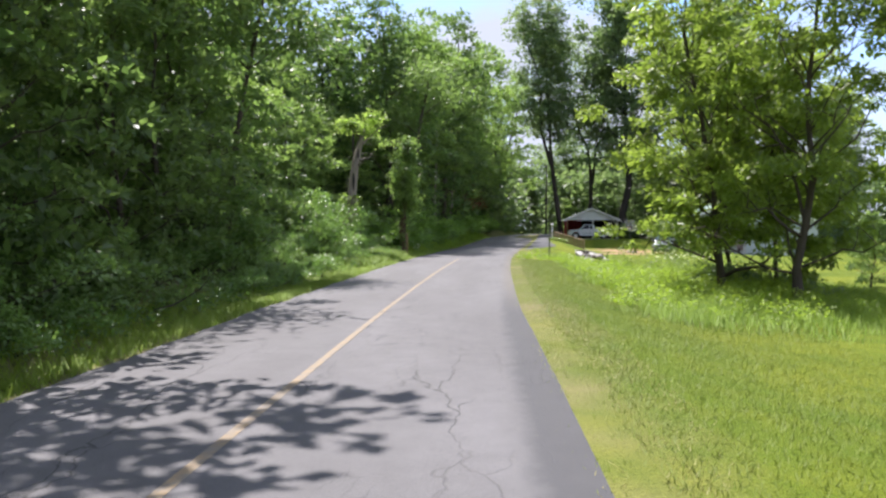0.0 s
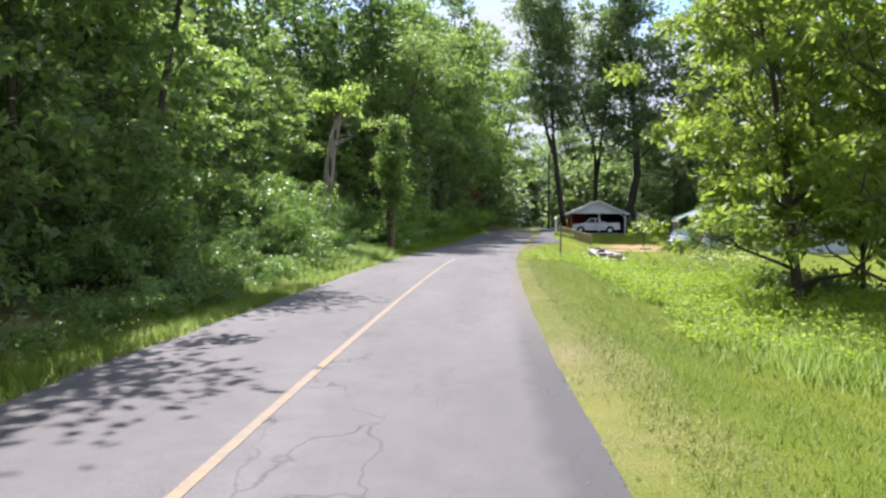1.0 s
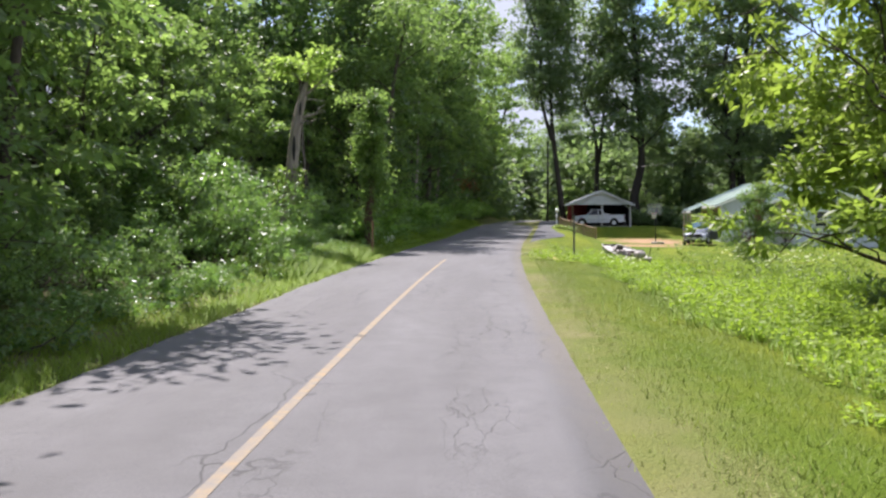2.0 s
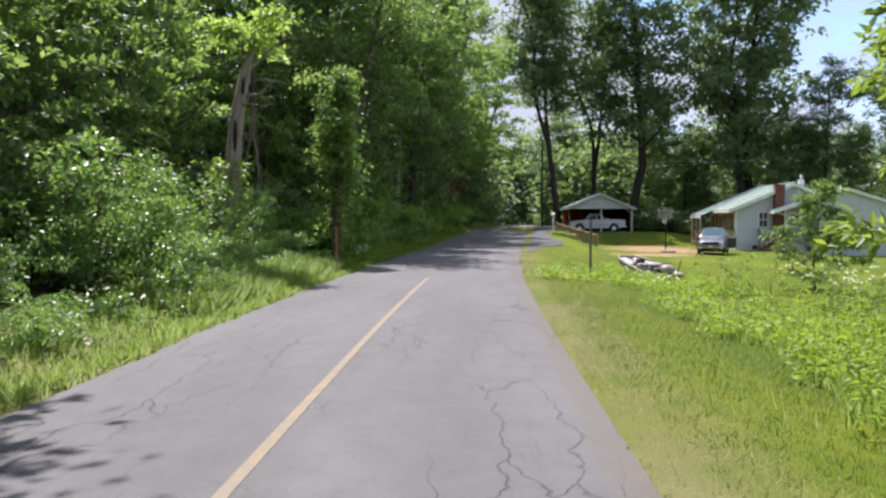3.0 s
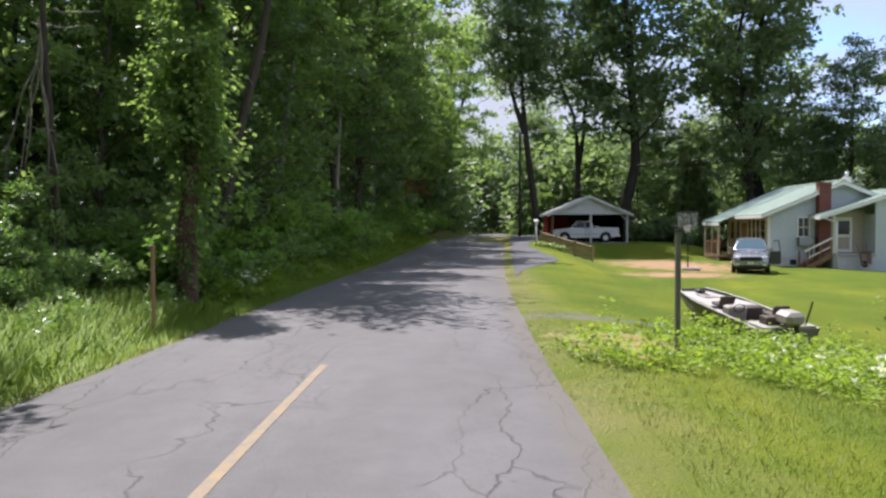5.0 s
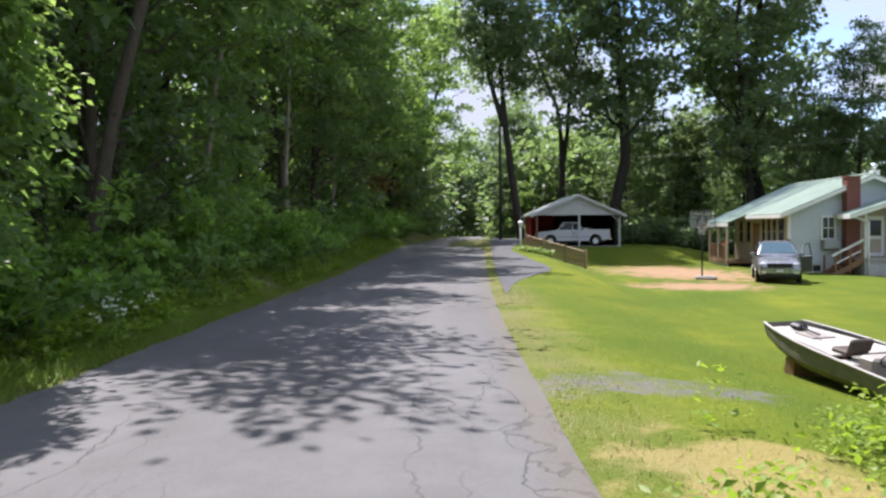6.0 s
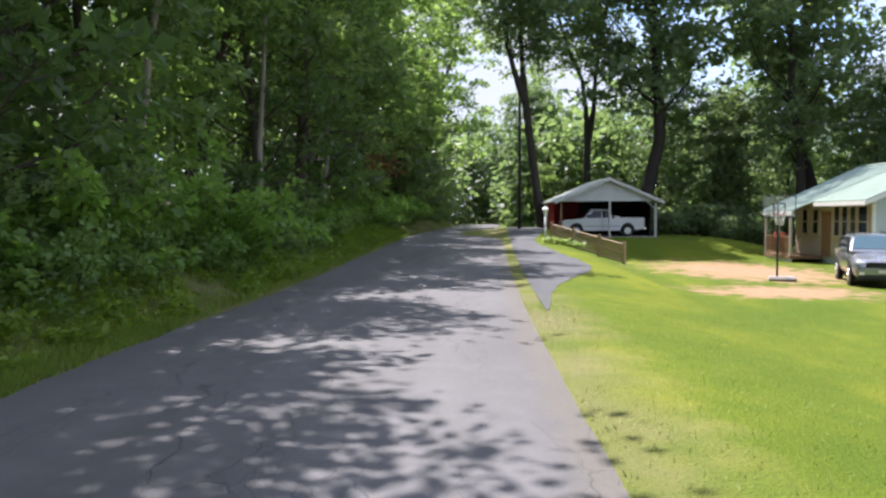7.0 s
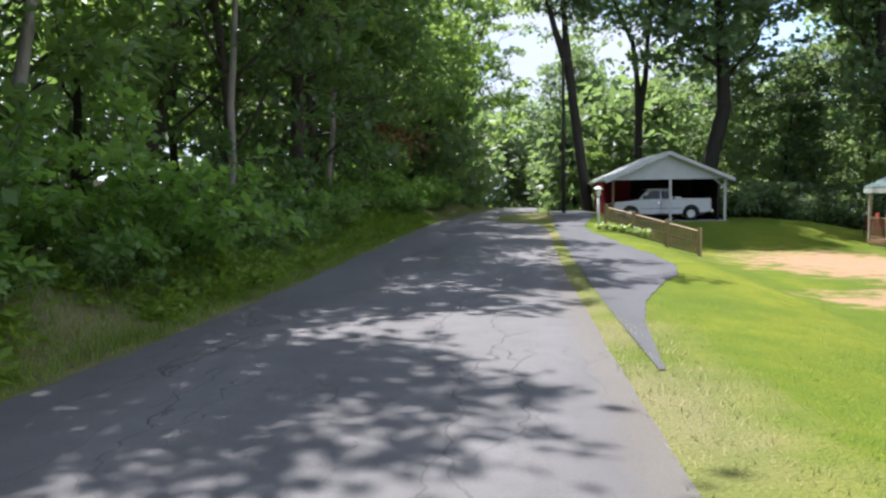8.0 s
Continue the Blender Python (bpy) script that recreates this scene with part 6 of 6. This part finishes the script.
def trunk_ivy():
    t = thing("climbing_vine", at(-5.65, 42.4, 0, 1, 0.1), "leafy vine climbing the foot of the dead trunk", "vine")
    rng = np.random.default_rng(44)
    n = 900
    z = 3.2 * rng.uniform(0, 1, n) ** 1.6
    az = rng.uniform(2.6, 6.4, n)
    r = 0.3 + (0.55 - 0.1 * z) * rng.uniform(0, 1, n) ** 1.5
    c = np.stack((0.17 * z + 0.08 + r * np.cos(az), r * np.sin(az), z), 1)
    way = np.stack((np.cos(az), np.sin(az), np.full(n, -0.4)), 1) + rng.normal(0, 0.5, (n, 3))
    w = Wood()
    for a in (3.4, 4.4, 5.4):
        u = np.linspace(0, 3.2, 9)
        w.tube(np.stack((0.17 * u + 0.08 + 0.36 * np.cos(a + 0.3 * np.sin(u * 2)), 0.36 * np.sin(a + 0.3 * np.sin(u * 2)), u), 1), 0.018, 0.006, 5)
    mesh_part("stem", w.mesh("stem"), "bark", t)
    mesh_part("leaves", leaves_mesh("leaves", c, way, 0.17, rng, 0.65), "leaf_vine", t)


trunk_ivy()


def trunk_crown():
    """Vine leaves hanging over the broken head of the dead trunk."""
    t = thing("hanging_vine", at(-5.65, 42.4, 0, 1, 0.1), "bright leafy vine hanging over the head of the dead trunk", "vine")
    rng = np.random.default_rng(45)
    w = Wood()
    tips = []
    for i in range(16):
        az = rng.uniform(0, 6.28)
        q = bent_path((1.25, 0, 6.3 + 0.9 * rng.uniform(0, 1)), (math.cos(az), math.sin(az), 0.5), rng.uniform(0.6, 1.5), 6, rng, 0.2, -0.4)
        w.tube(q, 0.025, 0.006, 4)
        tips.append(q[2:])
    mesh_part("stem", w.mesh("stem"), "bark", t)
    tips = np.concatenate(tips)
    n = 1500
    k = rng.integers(0, len(tips), n)
    d = rng.normal(0, 1, (n, 3))
    d /= np.linalg.norm(d, axis=1)[:, None]
    d[:, 2] = np.abs(d[:, 2])
    mesh_part("leaves", leaves_mesh("leaves", tips[k] + d * rng.uniform(0.1, 0.42, (n, 1)), d * 0.6 + rng.normal(0, 0.4, (n, 3)) - (0, 0, 0.4), 0.19, rng, 0.6, 0.4, d + (0, 0, 0.5)), "leaf_vine", t)


trunk_crown()


def vine_tree(x, y, h, r, seed, turn=0):
    leaf = "leaf_light"
    t = thing("vine_tree", at(x, y, turn), "reddish trunk wrapped thickly in bright green vines", "tree")
    rng = np.random.default_rng(seed)
    w = Wood()
    path = bent_path((0, 0, -0.2), (0.03, 0.0, 1), h, 9, rng, 0.05)
    w.tube(path, 0.22, 0.07, 9)
    side = bent_path((0.16, -0.05, -0.2), (-0.01, 0.02, 1), h * 0.6, 7, rng, 0.06)
    w.tube(side, 0.12, 0.05, 7)
    mesh_part("trunk", w.mesh("trunk"), "bark_red", t, smooth=True)
    n = int(1150 * h)
    u = rng.uniform(0.12, 1.0, n)
    c = np.stack([np.interp(u, np.linspace(0, 1, 9), path[:, j]) for j in range(3)], 1)
    az = rng.uniform(0, 6.28, n)
    blob = np.clip(0.5 + 0.6 * np.sin(u * 17 + az) * np.sin(u * 9 + 2 * az + seed) + 0.35 * np.sin(u * 33 + 3 * az), 0.12, 1.5)
    rad = r * blob * (0.35 + 0.95 * np.sin(np.pi * np.clip((u - 0.2) / 0.85, 0, 1)) ** 0.8) * rng.uniform(0.5, 1.15, n)
    off = np.stack((np.cos(az) * rad, np.sin(az) * rad, rng.normal(0, 0.15, n)), 1)
    way = np.stack((np.cos(az), np.sin(az), -0.7 * np.ones(n)), 1) + rng.normal(0, 0.45, (n, 3))
    keep = (u > 0.43 + 0.05 * np.sin(3 * az)) | (rng.uniform(0, 1, n) < 0.3)
    mesh_part("vine", leaves_mesh("vine", (c + off)[keep], way[keep], 0.155, rng, 0.7), leaf, t)
    tips = []
    for _ in range(14):
        w = Wood()
        az, z = rng.uniform(0, 6.28), h * rng.uniform(0.45, 0.95)
        q = bent_path((0, 0, z), (math.cos(az), math.sin(az), 0.2), rng.uniform(0.6, 1.3), 6, rng, 0.2, -0.35)
        w.tube(q, 0.02, 0.005, 4)
        mesh_part("side_shoot", w.mesh("side_shoot"), "bark", t)
        tips.append(q[2:])
    tips = np.concatenate(tips)
    k = rng.integers(0, len(tips), 2400)
    o = rng.normal(0, 0.22, (2400, 3)) * (1, 1, 0.5)
    mesh_part("shoot_leaves", leaves_mesh("shoot_leaves", tips[k] + o, o + rng.normal(0, 0.2, (2400, 3)) - (0, 0, 0.12), 0.15, rng, 0.65), leaf, t)


vine_tree(-2.45, 47.3, 7.4, 0.8, 3)


def hung_trunk(x, y, h):
    """A bare grey trunk in the gap of the wood with loose vines."""
    t = thing("vine_hung_tree", at(x, y), "thin bare forest trunk hung with thin loose vines", "tree")
    rng = np.random.default_rng(31)
    w = Wood()
    path = bent_path((0, 0, -0.2), (-0.02, 0, 1), h, 9, rng, 0.04)
    w.tube(path, 0.085, 0.05, 8)
    mesh_part("trunk", w.mesh("trunk"), "bark", t, smooth=True)
    for dx, z0, z1 in ((-0.55, 0.6, 4.6), (0.4, 0.5, 4.2), (-0.3, 1.0, 5.2), (0.25, 0.2, 5.6), (-0.75, 1.6, 4.9)):
        w = Wood()
        u = np.linspace(0, 1, 9)
        px = np.interp(z1, path[:, 2], path[:, 0])
        w.tube(np.stack((px + dx * np.sin(u * 1.6) + 0.04 * np.sin(u * 17), -0.12 - 0.1 * np.sin(u * 3), z1 + (z0 - z1) * u), 1), 0.02, 0.012, 5)
        mesh_part("vine", w.mesh("vine"), "bark_pale", t, smooth=True)
    for i in range(6):
        w = Wood()
        az = rng.uniform(0, 6.28)
        w.tube(bent_path((0, 0, rng.uniform(3, h - 1)), (math.cos(az), math.sin(az), 0.1), rng.uniform(0.5, 1.2), 5, rng, 0.3), 0.03, 0.006, 4)
        mesh_part("dead_twig", w.mesh("dead_twig"), "bark_pale", t)


hung_trunk(-5.3, 48.0, 7.5)


def leaning_trunk(x, y, h, dx, r, seed, bark="bark_pale"):
    t = thing("leaning_tree", at(x, y), "slender leaning forest tree with its crown towards the road", "tree")
    rng = np.random.default_rng(seed)
    w = Wood()
    path = bent_path((0, 0, -0.3), (dx, 0.1, 1), h, 10, rng, 0.06)
    w.tube(path, r, r * 0.45, 9)
    tips = [path[-1]]
    for i in range(5):
        az = rng.uniform(0, 6.28)
        p = bent_path(path[6 + i % 4], (math.cos(az), math.sin(az), 0.7), 2.6, 6, rng, 0.2)
        w.tube(p, r * 0.3, 0.01, 5)
        tips += [p[3], p[4], p[5]]
    mesh_part("trunk", w.mesh("trunk"), bark, t, smooth=True)
    tips = np.array(tips)
    n = 4200
    k = rng.integers(0, len(tips), n)
    off = rng.normal(0, 0.75, (n, 3)) * (1, 1, 0.5)
    mesh_part("crown", leaves_mesh("crown", tips[k] + off, off + rng.normal(0, 0.5, (n, 3)) - (0, 0, 0.4), 0.26, rng), "leaf_wood", t)


leaning_trunk(-9.0, 18.8, 11.0, 0.16, 0.13, 14, "bark")
leaning_trunk(-7.5, 26.6, 10.5, 0.14, 0.12, 17, "bark")
leaning_trunk(-3.2, 53.0, 12, 0.17, 0.16, 4, "bark")
leaning_trunk(-3.0, 62.5, 12, 0.1, 0.13, 6)
leaning_trunk(-0.9, 69.5, 11, 0.04, 0.11, 9)
leaning_trunk(0.6, 79.0, 11, 0.08, 0.12, 12)


def brown_branch():
    """A dead branch with brown leaves that hangs from the wood's edge."""
    x, y = 3.4, 84.0
    b = thing("dead_branch", pose(x, y, 3.6), "hanging dead branch with dry brown leaves", "branch")
    rng = np.random.default_rng(2)
    w = Wood()
    p = bent_path((-2.5, 0, 2.0), (1, 0, -0.25), 3.4, 7, rng, 0.2, -0.2)
    w.tube(p, 0.05, 0.01, 5)
    mesh_part("twig", w.mesh("twig"), "bark", b)
    n = 500
    k = rng.integers(2, 7, n)
    off = rng.normal(0, 0.45, (n, 3))
    mesh_part("dry_leaves", leaves_mesh("dry_leaves", p[k] + off, off - (0, 0, 0.6), 0.22, rng), "leaf_brown", b)


brown_branch()


def wires():
    for a, b, sag in (((12.1, 91.0, 6.0), (44, 66.0, 7.6), 0.5), ((24.0, 93.0, 8.5), (52, 63.0, 16.5), 0.8)):
        w = Wood()
        a, b = Vector(a), Vector(b)
        w.tube([a.lerp(b, u) - Vector((0, 0, sag * 4 * u * (1 - u))) for u in np.linspace(0, 1, 17)], 0.012, 0.012, 5)
        tagged(mesh_part("overhead_wire", w.mesh("overhead_wire"), "black_metal"), "thin dark overhead wire strung above the yard", "wire", "overhead wires")
    p = thing("utility_pole", at(12.1, 91.0), "slim dark wooden utility pole beside the road", "pole")
    bm = bmesh.new()
    rod(bm, (0, 0, -0.3), (0, 0, 8.2), 0.11, 0.08, sides=10)
    part("shaft", bm, "bark_dark", p, smooth=True)


wires()


# ---------------------------------------------------------------- grass and weeds
def blades(name, pts, tall, rng, material, label, lean=0.35, slim=0.09):
    n = len(pts)
    way = np.stack((rng.normal(0, lean, n), rng.normal(0, lean, n), np.ones(n)), 1)
    h = tall * rng.uniform(0.5, 1.25, n)
    side = rng.normal(0, 1, (n, 3)) * (1, 1, 0)
    side /= np.linalg.norm(side, axis=1)[:, None]
    wd = (h * slim)[:, None]
    v = np.stack((pts - side * wd, pts + side * wd, pts + way * h[:, None]), 1).reshape(-1, 3)
    back = np.cross(side, way)[:, 1] > 0
    order = np.where(back[:, None], (1, 0, 2), (0, 1, 2)) + 3 * np.arange(n)[:, None]
    me = np_mesh(name, v, order, 3)
    up = rng.normal(0, 0.3, (n, 3)) + (0, 0, 1)
    up /= np.linalg.norm(up, axis=1)[:, None]
    me.normals_split_custom_set_from_vertices(np.repeat(up, 3, 0).tolist())
    return tagged(mesh_part(name, me, material), label, "grass", kind="stuff")


def scatter(rng, n, s0, s1, y0, y1, patch=0.0, seed=0):
    s, y = rng.uniform(s0, s1, n), rng.uniform(y0, y1, n)
    if patch:
        keep = (np.sin(s * 1.7 + seed) * np.sin(y * 1.1 + seed * 2) + np.sin(y * 0.43 + s * 0.6)) * 0.5 + rng.normal(0, 0.25, n) > patch
        s, y = s[keep], y[keep]
    x = centre(y) + s
    return np.stack((x, y, height(x, y) - 0.01), 1)


def soft_patch(rng, n, s0, s1, y0, y1):
    """Like scatter, but thinning towards a ragged outline."""
    p = scatter(rng, n, s0 - 2, s1 + 2, y0 - 4, y1 + 4)
    s = p[:, 0] - centre(p[:, 1])
    d = np.minimum(np.minimum(s - s0, s1 - s), np.minimum(p[:, 1] - y0, y1 - p[:, 1]) * 0.5)
    wave = 0.7 * np.sin(p[:, 1] * 0.8) + 0.5 * np.sin(p[:, 1] * 2.1 + s) + 0.4 * np.sin(s * 2.3)
    return p[d + wave > rng.uniform(-0.5, 2.0, len(p))]


def build_grass():
    rng = np.random.default_rng(9)
    blades("lawn_grass", soft_patch(rng, 90000, 1.5, 10, 2, 64), np.full(1, 0.045), rng, "grass_blade", "short mown lawn grass beside the road", slim=0.12)
    blades("lawn_tufts", scatter(rng, 75000, 3.2, 8.5, 2, 40), np.full(1, 0.07), rng, "grass_blade", "tufts of longer grass in the lawn", 0.55, 0.07)
    blades("joint_grass", scatter(rng, 700, 2.2, 2.5, 1, 16, 0.0), np.full(1, 0.07), rng, "grass_dry", "dry tufts in the joint of the road's dark strip", 0.8, 0.1)
    blades("dry_edge_grass", scatter(rng, 5000, 3.3, 4.0, 1, 18, -0.4), np.full(1, 0.045), rng, "grass_dry", "dry straw-coloured grass beside the dark strip", 0.8, 0.1)
    blades("dry_grass", scatter(rng, 9000, 2.75, 3.6, 1, 60, 0.05), np.full(1, 0.055), rng, "grass_dry", "dry straw-coloured grass along the road's edge", 0.8, 0.1)
    blades("bank_grass", scatter(rng, 34000, -5.6, -2.75, 47, 92), np.full(1, 0.15), rng, "verge_blade", "tall soft grass on the bank below the wood", slim=0.06)
    blades("verge_grass", scatter(rng, 46000, -4.6, -2.65, 2, 56), np.full(1, 0.15), rng, "verge_blade", "green grass along the wooded verge", 0.5, 0.07)
    blades("mound_grass", scatter(rng, 15000, -5.3, -3.2, 33, 46.5), np.full(1, 0.4), rng, "verge_blade", "tall lush green grass around the stake", 0.55, 0.045)
    blades("rough_grass", soft_patch(rng, 90000, 5.6, 15, 15, 37), np.full(1, 0.3), rng, "verge_blade", "unmown bright green grass between the yard trees", slim=0.035)
    # broad-leaved weeds
    for name, (s0, s1, y0, y1), n, tall, patch, size, mat, lab in (
            ("tall_weeds", (8.6, 13.5, 31, 41), 240, 1.0, -0.2, 0.11, "leaf_yellow", "clump of tall pale green weeds on the lawn"),
            ("meadow_weeds", (5.6, 13.0, 19, 35.5), 1500, 0.46, -0.2, 0.09, "weed_leaf", "lush bright green broad-leaved weeds beside the mown strip"),
            ("roadside_weeds", (4.7, 8.2, 40.3, 44.4), 640, 0.42, -0.1, 0.09, "weed_leaf", "leafy green weeds in front of the boat"),
            ("bank_weeds", (-5.6, -3.2, 47, 92), 750, 0.3, -0.6, 0.15, "weed_leaf", "leafy green ground cover on the bank below the wood"),
            ("verge_weeds", (-5.4, -3.7, 4, 75), 700, 0.42, -0.4, 0.1, "leaf_shrub", "leafy weeds along the wooded verge")):
        p = (soft_patch(rng, int(n * 3), s0, s1, y0, y1) if s0 > 0 else scatter(rng, int(n * 1.6), s0, s1, y0, y1, patch, 1))[:n]
        per = 40
        c = np.repeat(p, per, 0)
        u = rng.uniform(0.1, 1.0, len(c))
        c = c + rng.normal(0, 0.12, c.shape) * (1, 1, 0)
        c[:, 2] += u * tall * np.repeat(rng.uniform(0.3, 1.3, len(p)), per)
        way = rng.normal(0, 1, c.shape) * (1, 1, 0.3) + (0, 0, 0.25)
        ob = mesh_part(name, leaves_mesh(name, c, way, size, rng, 0.5), mat)
        tagged(ob, lab, "weeds", kind="stuff")
        if name in ("tall_weeds", "meadow_weeds"):
            stalk = Wood()
            for q in p[:120]:
                stalk.tube(bent_path(q, (rng.normal(0, 0.1), rng.normal(0, 0.1), 1), tall * rng.uniform(0.4, 0.75), 4, rng, 0.1), 0.008, 0.003, 3)
            tagged(mesh_part("weed_stalks", stalk.mesh("weed_stalks"), "leaf_shrub"), "thin green weed stalks", "weeds", kind="stuff")
    # white flowers in the weeds, on the verge and under the railing
    fl = [scatter(rng, 70, 10, 13, 36, 41) + (0, 0, 0.8), scatter(rng, 26, 5.6, 7.0, 39, 42) + (0, 0, 0.35), scatter(rng, 40, -4.3, -3.6, 49.5, 52.5) + (0, 0, 0.4)]
    fl = np.concatenate(fl) + rng.normal(0, 0.1, (136, 3))
    c = np.repeat(fl, 5, 0)
    way = rng.normal(0, 1, c.shape) * (1, 1, 0.4) + (0, 0, 0.3)
    tagged(mesh_part("white_flowers", leaves_mesh("white_flowers", c, way, 0.07, rng, 0.7), "petal_white"), "small white wild flowers in the weeds", "flowers", kind="stuff")


build_grass()


def railing_bed():
    """Hostas with pale leaves along the foot of the railing."""
    rng = np.random.default_rng(12)
    me = None
    for i in range(6):
        u = i / 9
        x, y = 11.2 + 1.9 * u, 79.6 - 3.1 * u
        n = 60
        a = rng.uniform(0, 6.28, n)
        c = np.stack((np.cos(a) * 0.08, np.sin(a) * 0.08, rng.uniform(0.05, 0.3, n)), 1)
        way = np.stack((np.cos(a), np.sin(a), rng.uniform(0.1, 0.9, n)), 1)
        if me is None:
            me = leaves_mesh("leaves", c, way, 0.34, rng, 0.5)
        ob = thing("hosta_plant", at(x, y, rnd.uniform(0, 360), rnd.uniform(0.6, 0.9), 0.0), "pale leafy garden plant at the foot of the railing", "plant", "plants along the railing")
        mesh_part("leaves", me, "hosta_leaf", ob)


leaf_material("hosta_leaf", (0.22, 0.30, 0.10), (0.45, 0.50, 0.28), 0.3)
railing_bed()


def yard_shrubs():
    """Dark bushes behind the yard, beside the carport."""
    kinds = shrub_meshes(90, 16, 2.3, 1600, 0.26, 0.3)
    first = None
    for x, y, sc in ((23.0, 94.5, 1.0), (24.8, 95, 1.2), (26.6, 94.5, 1.1), (28.6, 95, 1.3), (30.6, 94.6, 1.2), (32.4, 93.5, 1.2), (25.5, 96, 1.6), (29, 97, 1.7), (33, 95, 1.7),
                     (15.8, 97.5, 0.8), (15.4, 102, 1.0), (17.2, 99.5, 1.1), (18.4, 101, 1.3), (22, 102, 1.5), (17.6, 109, 1.3), (18.4, 114, 1.4), (27.5, 99, 1.6), (31, 100, 1.7), (24, 99.5, 1.5), (36, 90, 1.6), (40, 87, 1.6), (44, 84, 1.7), (48, 80, 1.7)):
        m = at(x, y, rnd.uniform(0, 360), sc, 0.05)
        if first is None:
            first = thing("yard_shrub", m, "dark green leafy bush at the edge of the yard", "shrub", "bushes behind the yard")
            mesh_part("stem", kinds[0], "bark", first)
            mesh_part("foliage", kinds[1], "leaf_far", first)
        else:
            copy_thing(first, m)
    small = None
    for x, y, sc in ((10.2, 27.2, 0.6), (9.4, 28.6, 0.55), (12.1, 26.3, 0.7), (11.2, 23.6, 0.5), (13.3, 30.5, 0.5)):
        m = at(x, y, rnd.uniform(0, 360), sc, 0.05)
        if small is None:
            small = thing("lawn_shrub", m, "small leafy bush at the foot of the yard trees", "shrub", "bushes under the yard trees")
            mesh_part("stem", kinds[0], "bark", small)
            mesh_part("foliage", kinds[1], "leaf_wood", small)
        else:
            copy_thing(small, m)


yard_shrubs()
